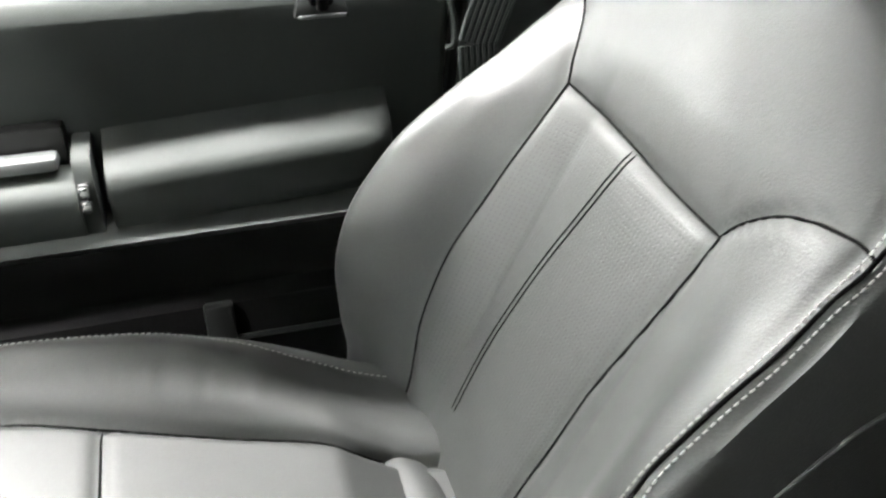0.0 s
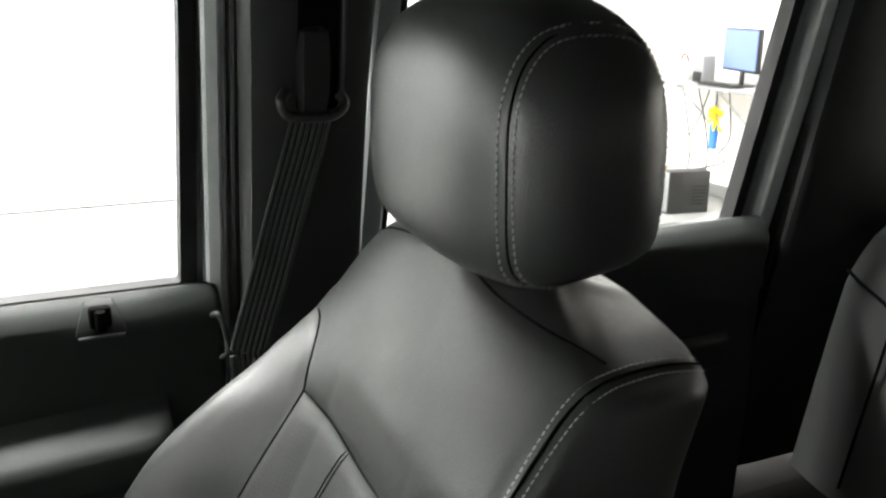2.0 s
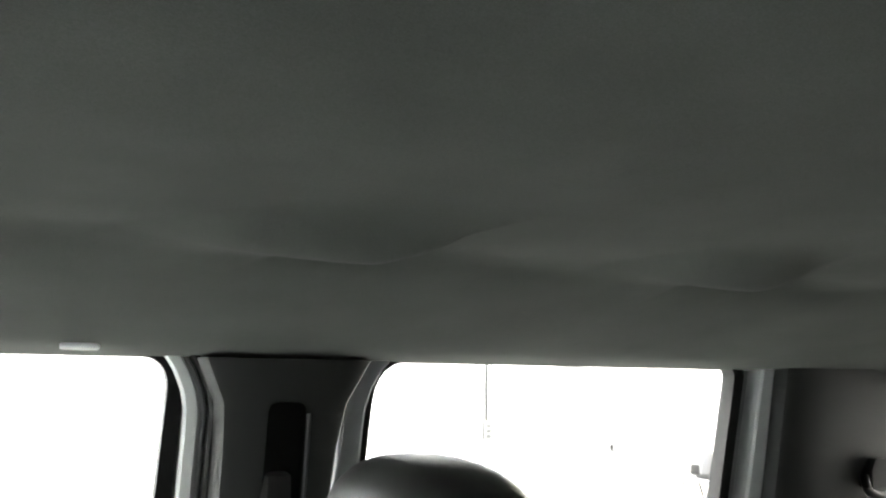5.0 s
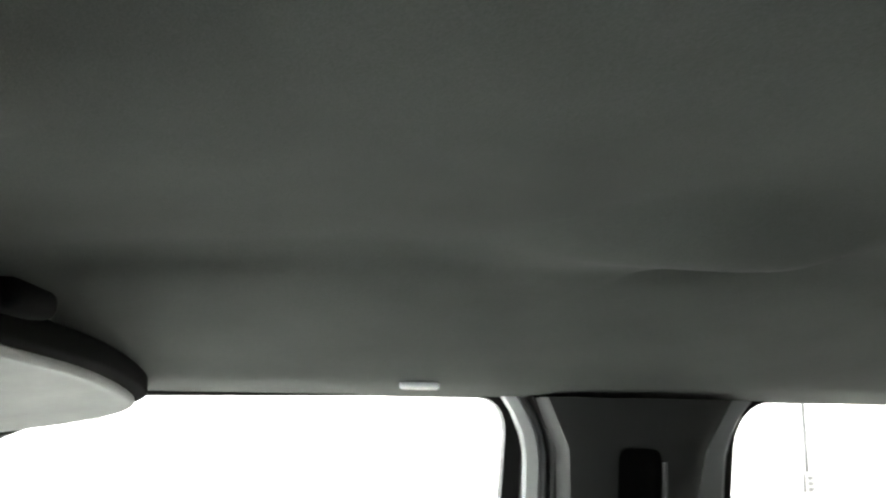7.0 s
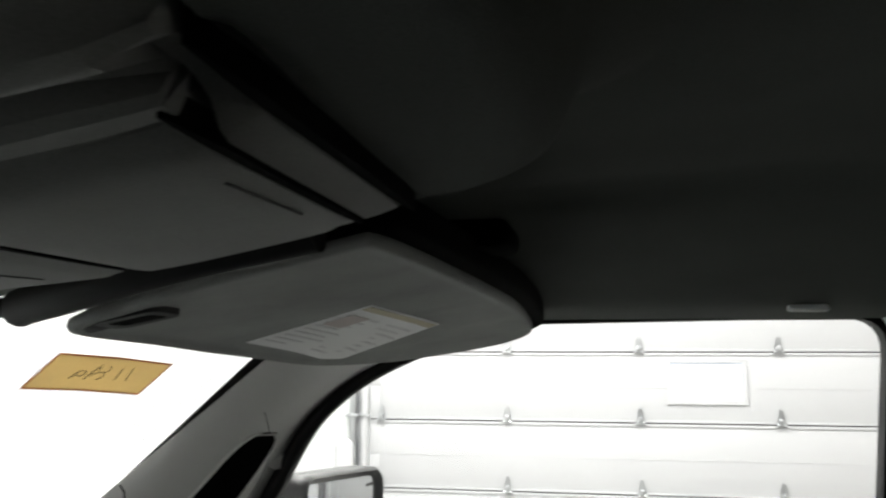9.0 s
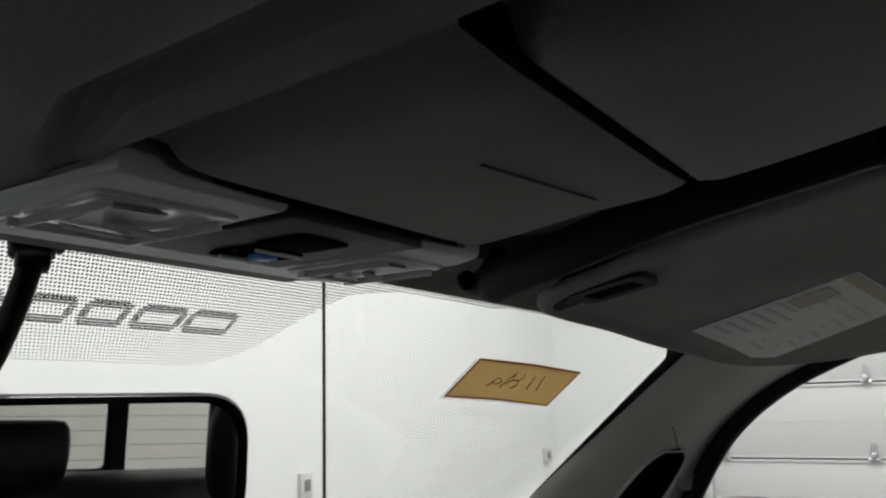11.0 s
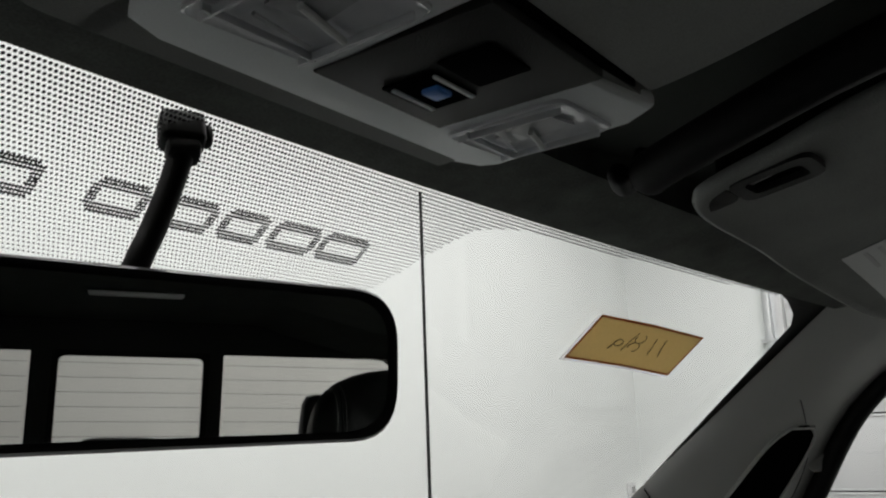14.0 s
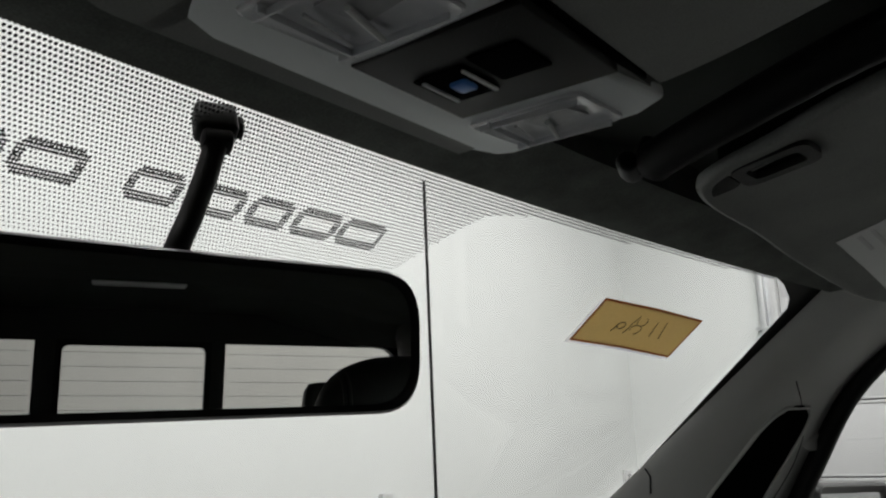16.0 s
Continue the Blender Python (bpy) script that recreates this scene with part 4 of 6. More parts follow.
def a_pillar(flip=False):
    f = mirrored if flip else (lambda b: b)
    side = "left" if flip else "right"
    door_edge = [(1.372, 0.95), (1.50, 0.915), (1.58, 0.885), (1.635, 0.852), (1.713, 0.80), (1.766, 0.738), (1.805, 0.66), (1.84, 0.56)]
    rings = []
    for k in range(29):
        z = 1.30 + (1.838 - 1.30) * k / 28
        xg = 0.690 + 0.05 * (1.82 - z)
        yf = wind_y(xg, z) - 0.010
        if z > 1.80:
            yf = min(yf, 0.838 + (1.838 - z) * 0.6)
        yr = lerp(door_edge, z) + 0.012
        xo = glass_x(z) - 0.02
        a, b = Vector((xg + 0.004, yf, z)), Vector((xo, yr, z))
        n = Vector((-(yf - yr), 0, 0)).normalized()
        mid = a.lerp(b, 0.5)
        inn = Vector((-0.020, -0.006, 0))
        rings.append([a, a.lerp(mid, 0.45) + inn * 0.75, mid + inn, b.lerp(mid, 0.5) + inn * 0.9, b.lerp(mid, 0.15) + inn * 0.4, b, b + Vector((0.02, 0.01, 0)), a + Vector((0.03, 0.012, 0))])
    structure("pillar_trim_front_" + side, f(loft(rings)), M_PILLAR, "grey grained plastic trim of windshield pillar", "pillar trim", 70)
    path = [(glass_x(z) - 0.016, y - 0.001, z) for z, y in door_edge]
    structure("trim", f(tube(smooth_line(path, 6), 0.0105, 10)), M_RUBBER, "thick black rubber door seal on pillar", "trim", 60)
    if flip:
        return
    grab = thing("grab_handle", "black recessed handhold in grey windshield pillar", "handle")

    def at(z, k, lift):
        """A place on the pillar trim: k from the glass edge (0) to the door edge (1)."""
        xg = 0.690 + 0.05 * (1.82 - z)
        a, b = Vector((xg + 0.004, wind_y(xg, z) - 0.010, z)), Vector((glass_x(z) - 0.02, lerp(door_edge, z) + 0.012, z))
        p = a.lerp(b, k)
        out = lerp([(0.0, 0.0), (0.225, 0.75), (0.5, 1.0), (0.75, 0.9), (0.925, 0.4), (1.0, 0.0)], k)
        return p + Vector((-0.020, -0.006, 0)) * out + Vector((-lift, -lift * 0.5, 0))
    # the slot runs along the pillar and ends in a round top; a lighter lip rims its door side
    def slot_edge(z):
        w = 0.145 * max(0.01, 1 - max(0, (z - 1.664) / 0.040) ** 3) ** 0.45
        c = 0.715 + 0.035 * max(0.0, (z - 1.62) / 0.08)
        return c - w, c + w
    # flat black sheet on the trim stands for the hollow's shade
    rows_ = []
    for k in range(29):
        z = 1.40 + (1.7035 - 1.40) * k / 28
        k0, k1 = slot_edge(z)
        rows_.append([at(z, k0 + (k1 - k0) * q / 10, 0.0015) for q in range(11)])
    part("recess", loft(rows_, closed=False), M_SEAM, grab, "matt black sheet for the recess's shade")
    zs = [1.40 + 0.301 * k / 40 for k in range(41)]
    lip = [at(z, slot_edge(z)[1] + 0.012, 0.001) for z in zs] + [at(z, slot_edge(z)[0] - 0.008, 0.001) for z in zs[::-1]]
    part("rim", tube(lip, 0.0022, 8), M_PILLAR, grab, "grey moulded rim of the handhold")
    cap = thing("pillar_screw_cap", "round grey screw cover on windshield pillar", "cap")
    c = at(1.664, 0.975, 0.0)
    part("cap", tube([c, c + Vector((-0.0012, -0.001, 0))], 0.012, 24), M_PILLAR, cap)
    seam = tube(smooth_line([at(1.730, 0.56, 0.0), at(1.712, 0.71, 0.0), at(1.69, 0.835, 0.0), at(1.672, 0.905, 0.0), at(1.64, 0.935, 0.0), at(1.612, 0.93, 0.0), at(1.58, 0.90, 0.0)], 6), 0.0005, 6)
    part("joint", seam, M_SEAM, cap)
    part("joint", tube([at(1.640, 0.03, 0.0), at(1.630, 0.12, 0.0), at(1.610, 0.22, 0.0)], 0.0010, 6), M_SEAM, cap)


a_pillar()
a_pillar(True)


# ---- sun visor, overhead console, mirror ----
FRONT = (0.003, -0.012, 0.001)
def visor_z(x, y):
    return 1.9812 - 0.0615 * x - 0.2057 * y - 0.20 * max(0.0, x - 0.44) ** 2


def sun_visor(flip=False):
    f = mirrored if flip else (lambda b: b)
    vis = thing("sun_visor", "grey fabric sun visor folded up against headliner", "sun visor", group="sun visors")
    vis.location = (FRONT[0] - 0.07, FRONT[1], FRONT[2]) if flip else FRONT
    out = [Vector(p) for p in ((0.128, 0.556), (0.135, 0.548), (0.20, 0.538), (0.38, 0.520), (0.50, 0.511), (0.625, 0.510), (0.662, 0.522), (0.678, 0.552), (0.672, 0.605), (0.648, 0.668),
                               (0.598, 0.720), (0.53, 0.744), (0.376, 0.752), (0.276, 0.752), (0.208, 0.755), (0.172, 0.752), (0.158, 0.738), (0.150, 0.705), (0.137, 0.666), (0.130, 0.60))]
    line = smooth_line([(*p, 0) for p in out + out[:1]], 4)[:-1]
    k = len(line)
    c = sum(line, Vector()) / k
    rings = []
    for s, dz in ((0.0, 0.0), (0.5, 0.0), (0.85, 0.0), (0.93, -0.002), (0.975, -0.004), (0.993, -0.0035), (1.0, -0.0005), (0.996, 0.003), (0.97, 0.006), (0.5, 0.009)):
        rings.append([(c.x + (p.x - c.x) * max(s, 0.02), c.y + (p.y - c.y) * max(s, 0.02), visor_z(c.x + (p.x - c.x) * s, c.y + (p.y - c.y) * s) + dz) for p in line])
    part("board", f(loft(rings)), M_VISOR, vis, "soft grey fabric board", smooth=80)
    # black sheet added for the shade between visor and lining
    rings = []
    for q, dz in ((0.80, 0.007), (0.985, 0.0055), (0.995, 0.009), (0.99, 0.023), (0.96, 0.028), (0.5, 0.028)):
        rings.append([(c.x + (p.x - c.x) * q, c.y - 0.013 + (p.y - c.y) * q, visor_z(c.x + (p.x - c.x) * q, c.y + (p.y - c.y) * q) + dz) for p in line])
    part("gap_shade", f(loft(rings)), M_SEAM, vis, "matt black sheet for the visor's shadow gap", smooth=80)
    # pivot rod, darkened for the shade beside the console, its bracket and the inner clip
    part("pivot_rod", f(tube(smooth_line([(0.146, 0.766, 1.826), (0.143, 0.763, 1.826), (0.138, 0.755, 1.8275), (0.121, 0.71, 1.8345), (0.109, 0.65, 1.847), (0.104, 0.57, 1.861)], 4), [0.004, 0.0065, 0.0085, 0.010] + [0.0112] * 17, 14)), M_RUBBER, vis, "rolled inner edge, darkened for shade")
    clip = part("clip", f(tube(smooth_line([(0.131, 0.7735, 1.8275), (0.134, 0.775, 1.827), (0.145, 0.779, 1.8265), (0.156, 0.782, 1.8275), (0.164, 0.783, 1.831), (0.172, 0.781, 1.838), (0.178, 0.778, 1.850)], 4), [0.0030, 0.0040, 0.0050, 0.0056] + [0.0060] * 21, 12)), M_RUBBER, vis, "black plastic visor clip")
    part("clip_neck", f(tube([(0.150, 0.780, 1.8275), (0.150, 0.768, 1.829)], 0.0052, 12)), M_RUBBER, clip)
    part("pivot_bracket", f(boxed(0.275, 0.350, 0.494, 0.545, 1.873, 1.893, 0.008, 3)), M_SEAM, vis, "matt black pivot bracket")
    if flip:
        return

    def on(x, y, d):
        return Vector((x, y, visor_z(x, y) - d))

    # vanity pull: a rounded black frame round a recess, and the flap beside it
    inn = rounded([(0.170, 0.696), (0.187, 0.694), (0.186, 0.722), (0.169, 0.724)], 0.004, 5)
    outl = rounded([(0.162, 0.690), (0.194, 0.687), (0.193, 0.729), (0.161, 0.731)], 0.009, 5)
    part("pull_frame", ring([on(*p, 0.0005) for p in inn], [on(*p, 0.0005) for p in outl], (0, 0, -0.004)), M_BPILLAR, vis, "dark grey plastic pull frame")
    part("pull_recess", slab([on(*p, 0.0002) for p in grown(inn, 0.001)], (0, 0, -0.0006)), M_SEAM, vis)
    flap = rounded([(0.160, 0.733), (0.189, 0.731), (0.190, 0.751), (0.170, 0.752)], 0.005, 4)
    part("pull_flap", slab([on(*p, 0.0) for p in flap], (0, 0, -0.003), bevel=0.0010), M_RUBBER, vis, "black plastic pull flap")
    label = thing("warning_label", "white printed warning label stuck on sun visor", "label")
    label.location = FRONT
    corners = [(0.325, 0.603), (0.500, 0.586), (0.589, 0.722), (0.368, 0.722)]

    def lab(u, v, d):
        a, b, c_, e = (Vector(p) for p in (corners[0], corners[1], corners[2], corners[3]))
        p = a.lerp(b, u).lerp(e.lerp(c_, u), v)
        return on(p.x, p.y, d)

    def patch(u0, u1, v0, v1, d, t):
        n = max(1, round(abs(u1 - u0) * 8))
        us = [u0 + (u1 - u0) * k / n for k in range(n + 1)]
        return slab([lab(u, v0, d) for u in us] + [lab(u, v1, d) for u in us[::-1]], (0, 0, -t))
    part("sheet", patch(0, 1, 0, 1, 0.0004, 0.0005), M_LABEL, label)
    part("heading", patch(0.02, 0.98, 0.02, 0.09, 0.0011, 0.0003), mat("dull_yellow_print", (0.48, 0.43, 0.27), 0.6), label, "dull yellow heading bar")
    for col in ((0.04, 0.46), (0.54, 0.96)):
        for r in range(9):
            w = (0.9, 0.75, 1.0, 0.6, 0.95, 0.8, 1.0, 0.7, 0.5)[r]
            part("text_bar", patch(col[0], col[0] + (col[1] - col[0]) * w, 0.20 + r * 0.083, 0.225 + r * 0.083, 0.0011, 0.0003), M_LABELINK, label)
    part("pictogram", patch(0.06, 0.26, 0.18, 0.42, 0.0015, 0.0003), mat("faded_red_print", (0.50, 0.44, 0.42), 0.6), label, "faded reddish pictogram")


sun_visor()
sun_visor(flip=True)


def console_z(y):
    return lerp([(0.49, 1.867), (0.509, 1.862), (0.523, 1.853), (0.56, 1.844), (0.619, 1.834), (0.72, 1.826), (0.83, 1.822)], y)


def overhead_console():
    con = thing("overhead_console", "grey overhead console with storage doors and map lights", "console")
    con.location = FRONT
    XB = 0.024
    rings = []
    # cross gaps between the doors are real slots, cut up into the housing
    slots = ((0.5225, 0.5268), (0.6178, 0.6214), (0.7172, 0.7215))
    ys = [0.5125 + (0.826 - 0.5125) * k / 60 for k in range(61)]
    ys = [y for y in ys if not any(a - 0.001 < y < b + 0.001 for a, b in slots)]
    ys += [y for a, b in slots for y in (a, a + 0.0004, b - 0.0004, b)]
    for k, y in enumerate([0.5121] + sorted(ys)):
        z = console_z(y)
        g = lerp([(0.49, 0.036), (0.512, 0.026), (0.525, 0.010), (0.60, 0.0), (0.72, 0.026), (0.826, 0.034)], y)
        f = lerp([(0.70, 1.0), (0.745, 0.0)], y)            # the stepped flank ends before the lights
        b = XB + g
        t = max(z + 0.034, liner_z(XC, y) + 0.012)
        up = 0.022 if k == 0 or any(a < y < b_ for a, b_ in slots) else 0.0
        shift = lerp([(0.50, 0.010), (0.60, 0.0)], y)
        turn = lerp([(0.508, 0.046), (0.514, 0.030), (0.525, 0.016), (0.545, 0.005), (0.57, 0.0)], y)   # rounded in plan at the rear
        # two soft ridges with hollows between, from the lining to the doors
        steps = [(-0.197, 0.032), (-0.190, 0.016), (-0.182, 0.0065), (-0.174, 0.0015), (-0.167, 0.0), (-0.162, 0.0012), (-0.157, 0.0075), (-0.152, 0.0115), (-0.1475, 0.0095), (-0.1445, 0.003), (-0.140, 0.0004)]
        if y < 0.5226:                                       # no ridge along the rear strip
            steps = [(x, max(d, 0.0125) if x > -0.163 else d) for x, d in steps]
        flank = [(-0.10 + (x + 0.10) * (0.66 + 0.34 * f) + turn * (0.3 + 0.7 * min(1.0, d / 0.01)), z + (d * (0.3 + 0.7 * f) if x < -0.163 else d * f)) for x, d in steps]
        flank = [(flank[0][0] - 0.003, t)] + flank
        inner = [(-0.134, z + 0.0125), (-0.130, z + 0.0120), (-0.125, z + 0.0105), (-0.119, z + 0.0080), (-0.114, z + 0.0020), (-0.108, z)] if y < 0.5226 else [(-0.134, z + 0.0006 * f), (-0.130, z + 0.0045 * f), (-0.125, z + 0.0090 * f), (-0.119, z + 0.0085 * f), (-0.114, z + 0.0020 * f), (-0.108, z)]
        right = [(b - 0.010, z), (b - 0.003, z + 0.003), (b + 0.004, z + 0.012), (b + 0.012, t)]
        rings.append([(x, y, z_) for x, z_ in flank] + [(x + shift, y, z_ + up * q) for (x, z_), q in zip(inner, (0.0, 0.12, 0.5, 1.0, 1.0, 1.0))] + [(x, y, z_ + up) for x, z_ in right])
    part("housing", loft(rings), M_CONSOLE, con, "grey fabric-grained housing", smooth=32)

    def door(y0, y1, x0=-0.1155, x1=XB - 0.003):
        rings = []
        for j in range(13):
            y = y0 + (y1 - y0) * j / 12
            z = console_z(y) - (0.0005 if j in (0, 12) else 0.0022)
            xl = x0 + lerp([(0.50, 0.006), (0.60, 0.0)], y)
            rings.append([(xl, y, z + 0.0085), (xl + 0.0008, y, z + 0.0045), (xl + 0.0035, y, z + 0.0018), (xl + 0.008, y, z + 0.0004), (xl + 0.014, y, z), (x1 - 0.004, y, z), (x1, y, z + 0.002), (x1, y, z + 0.006)])
        return loft(rings)
    a = part("storage_door", door(0.5272, 0.6174), M_CONSOLE, con, "smooth grey storage door")
    part("finger_groove", tube([(-0.078, 0.5335, console_z(0.5335) - 0.0022), (-0.02, 0.5325, console_z(0.5325) - 0.0020)], 0.0005, 6), M_BPILLAR, a)
    b = part("storage_door", door(0.6218, 0.7168), M_CONSOLE, con, "smooth grey storage door")
    part("finger_groove", tube([(-0.062, 0.656, console_z(0.656) - 0.0022), (0.002, 0.648, console_z(0.648) - 0.0020)], 0.0007, 6), M_BPILLAR, b)
    # black strips fill the slots in place of their shade
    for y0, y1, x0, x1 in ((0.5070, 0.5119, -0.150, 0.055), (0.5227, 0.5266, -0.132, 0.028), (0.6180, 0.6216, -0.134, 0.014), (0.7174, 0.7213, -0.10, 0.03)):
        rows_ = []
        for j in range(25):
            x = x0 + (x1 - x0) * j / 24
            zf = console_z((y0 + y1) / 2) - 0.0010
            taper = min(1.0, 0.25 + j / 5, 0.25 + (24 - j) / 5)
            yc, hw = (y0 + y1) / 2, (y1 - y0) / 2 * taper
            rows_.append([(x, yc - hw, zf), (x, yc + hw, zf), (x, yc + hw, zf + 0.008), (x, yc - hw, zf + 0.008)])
        part("gap", loft(rows_), M_SEAM, con, "black strip for slot shade")
    # light grey bezel round the map lights
    z0 = 1.8225
    out = [Vector(p) for p in ((-0.130, 0.722), (-0.067, 0.722), (-0.0655, 0.797), (0.0095, 0.797), (0.0075, 0.727), (0.050, 0.720), (0.060, 0.735), (0.068, 0.806))]
    front = [Vector(p) for p in ((0.064, 0.814), (0.05, 0.819), (0.02, 0.823), (-0.03, 0.826), (-0.075, 0.825), (-0.108, 0.820), (-0.128, 0.812), (-0.134, 0.800))]
    part("bezel", slab([(*p, z0) for p in out + front], (0, 0, 0.008), bevel=0.0026), M_BEZEL, con, "pale grey plastic light bezel", smooth=50)
    for x0, x1, y0, y1 in ((-0.124, -0.071, 0.738, 0.796), (0.014, 0.057, 0.742, 0.800)):
        # a shallow clear dish with a reflector and moulded ribs; the pale bulb tubes paint in its glints
        o = rounded([(x0, y0), (x1, y0 - 0.002), (x1 + 0.003, y1 - 0.004), (x0 + 0.002, y1)], 0.006, 5)
        c_ = sum(o, Vector((0, 0))) / len(o)
        rows_ = [[(c_.x + (p.x - c_.x) * q, c_.y + (p.y - c_.y) * q, z0 - d) for p in o] for q, d in ((1.0, -0.001), (0.985, 0.0010), (0.955, 0.0015), (0.92, 0.0010), (0.70, 0.0006), (0.35, 0.0005), (0.03, 0.0005))]
        lens = part("map_light", loft(rows_), M_LENS, con, "clear map light lens")
        w, h = x1 - x0, y1 - y0
        part("bulb_well", slab([(x0 + w * u, y0 + h * v, z0 - 0.0022) for u, v in ((0.22, 0.20), (0.58, 0.14), (0.66, 0.50), (0.30, 0.58))], (0, 0, 0.0012)), mat("grey_reflector", (0.42, 0.43, 0.45), 0.35, blotch=0.6, bscale=60), lens, "dim bulb well behind the lens")
        part("bulb", tube([(x0 + w * 0.40, y0 + h * 0.42, z0 - 0.0036), (x0 + w * 0.86, y0 + h * 0.52, z0 - 0.0036)], 0.0013, 8), M_LABEL, lens)
        part("bulb", tube([(x0 + w * 0.30, y0 + h * 0.66, z0 - 0.0032), (x0 + w * 0.80, y0 + h * 0.72, z0 - 0.0032)], 0.0008, 8), M_STEEL, lens)
        for u in (0.14, 0.90):
            part("lens_rib", boxed(x0 + w * u, x0 + w * u + 0.0012, y0 + 0.004, y1 - 0.005, z0 - 0.0042, z0 - 0.0012, 0.0004), M_LENS, lens)
        part("lens_rib", boxed(x0 + 0.004, x1 - 0.003, y0 + h * 0.80, y0 + h * 0.80 + 0.0012, z0 - 0.0042, z0 - 0.0012, 0.0004), M_LENS, lens)
    sw = part("switch_panel", boxed(-0.0645, 0.0085, 0.7215, 0.796, z0 - 0.001, z0 + 0.004, 0.001), M_BPILLAR, con, "dark grey switch panel")
    part("roof_switch", boxed(-0.044, -0.018, 0.736, 0.758, z0 - 0.0025, z0 - 0.001, 0.001), M_SEAM, sw, "black rocker switch")
    part("switch_surround", boxed(-0.040, -0.012, 0.763, 0.786, z0 - 0.0025, z0 - 0.001, 0.001), M_SEAM, sw)
    part("blue_button", boxed(-0.0310, -0.0215, 0.7672, 0.7752, z0 - 0.0045, z0 - 0.002, 0.0012), mat("lit_blue_button", (0.06, 0.22, 0.62), 0.4, emit=0.04), sw, "small blue button")
    for y in (0.7625, 0.781):
        part("silver_line", boxed(-0.038, -0.014, y, y + 0.002, z0 - 0.0036, z0 - 0.0024, 0.0005), M_BEZEL, sw)


overhead_console()


def rear_view_mirror():
    mir = thing("rear_view_mirror", "black rear-view mirror on windshield stalk, reflecting back window", "mirror")
    mir.location = FRONT
    n = Vector((-0.270, -0.924, -0.045)).normalized()
    right = Vector((0, 0, 1)).cross(n).normalized() * -1
    if right.x < 0:
        right = -right
    up = right.cross(-n).normalized()
    if up.z < 0:
        up = -up
    c = Vector((-0.056, 0.910, 1.734))
    base = Matrix(((right.x, up.x, -n.x), (right.y, up.y, -n.y), (right.z, up.z, -n.z))).to_4x4()
    base.translation = c
    W, H = 0.132, 0.0385
    out = rounded([(-W, -H), (W, -H * 0.92), (W, H * 0.96), (-W, H)], 0.026, 7)

    def at(p, s, d):
        return base @ Vector((p.x * s, p.y * (1 - (1 - s) * W / H * 0.8), d))
    rings = [[at(p, s, d) for p in out] for s, d in ((0.955, -0.0005), (0.985, -0.004), (1.0, -0.001), (1.0, 0.010), (0.97, 0.022), (0.86, 0.030), (0.6, 0.034))]
    part("housing", loft(rings), M_BLACK, mir, "glossy black housing", smooth=50)
    part("mirror_glass", slab([at(p, 0.953, -0.0012) for p in out], n * 0.0006), M_MIRROR, mir, "mirror glass", smooth=0)
    root = Vector((-0.018, 0.930, wind_z(-0.018, 0.918) - 0.001))
    mid = Vector((-0.020, 0.926, 1.836))
    low = Vector((-0.041, 0.929, 1.776))
    end = base @ Vector((0, 0, 0.03))
    part("stalk", tube(smooth_line([mid, mid.lerp(low, 0.35) + Vector((0.0012, 0.0, 0.0)), mid.lerp(low, 0.7) + Vector((0.0010, 0, 0)), low, end], 4), [0.0060] * 12 + [0.0063, 0.0067, 0.0072, 0.0076, 0.0085], 14), M_RUBBER, mir, "slim black stalk")
    # a blocky clamp on the glass with a cable boot beside it
    ax_ = (mid - root).normalized()
    bm = bmesh.new()
    at_ = Matrix.Translation(root.lerp(mid, 0.5)) @ ax_.to_track_quat("Z", "Y").to_matrix().to_4x4()
    box(bm, -0.0108, 0.0108, -0.0075, 0.0075, -0.016, 0.003, 0.0035, 3, m=at_)
    box(bm, -0.0080, 0.0080, -0.0062, 0.0062, 0.001, 0.011, 0.0030, 2, m=at_)
    part("mount", bm, M_RUBBER, mir, "black windshield mount")
    part("boot", boxed(0.0098, 0.0145, -0.004, 0.004, -0.011, 0.000, 0.002, m=at_), M_RUBBER, mir)


rear_view_mirror()

# paper stuck on the glass outside, printed side out
note = thing("windshield_note", "tan paper slip with brown border taped on windshield", "paper")


def on_glass(x, y, lift):
    return Vector((x, y, wind_z(x, y))) + Vector((0, 0.78, 1)).normalized() * lift


NOTE = [(0.424, 0.918), (0.577, 0.886), (0.580, 0.928), (0.427, 0.960)]


def note_at(u, v, lift):
    a, b, c, d = (Vector(p) for p in NOTE)
    p = a.lerp(b, u).lerp(d.lerp(c, u), v)
    return on_glass(p.x, p.y, lift)


def note_patch(u0, u1, v0, v1, lift, t):
    vs = []
    for u, v in ((u0, v0), ((u0 + u1) / 2, v0), (u1, v0), (u1, v1), ((u0 + u1) / 2, v1), (u0, v1)):
        vs.append(note_at(u, v, lift))
    return slab(vs, Vector((0, 0.78, 1)).normalized() * t)


for edge in ((0, 1, 0, 0.045), (0, 1, 0.955, 1), (0, 0.014, 0.045, 0.955), (0.986, 1, 0.045, 0.955)):
    part("border", note_patch(*edge, -0.0024, 0.0005), M_BROWN, note)
part("sheet", note_patch(0.014, 0.986, 0.045, 0.955, -0.0024, 0.0004), M_TAN, note)
# white strips paint in the gleam of the slip's curled edge
for edge in ((-0.026, -0.001, 0.03, 1.06), (-0.001, 1.0, 1.002, 1.06)):
    part("curl_gleam_edge", note_patch(*edge, -0.0020, 0.0004), M_CURL_GLEAM, note, "white strip for the gleam on the slip's curled edge")
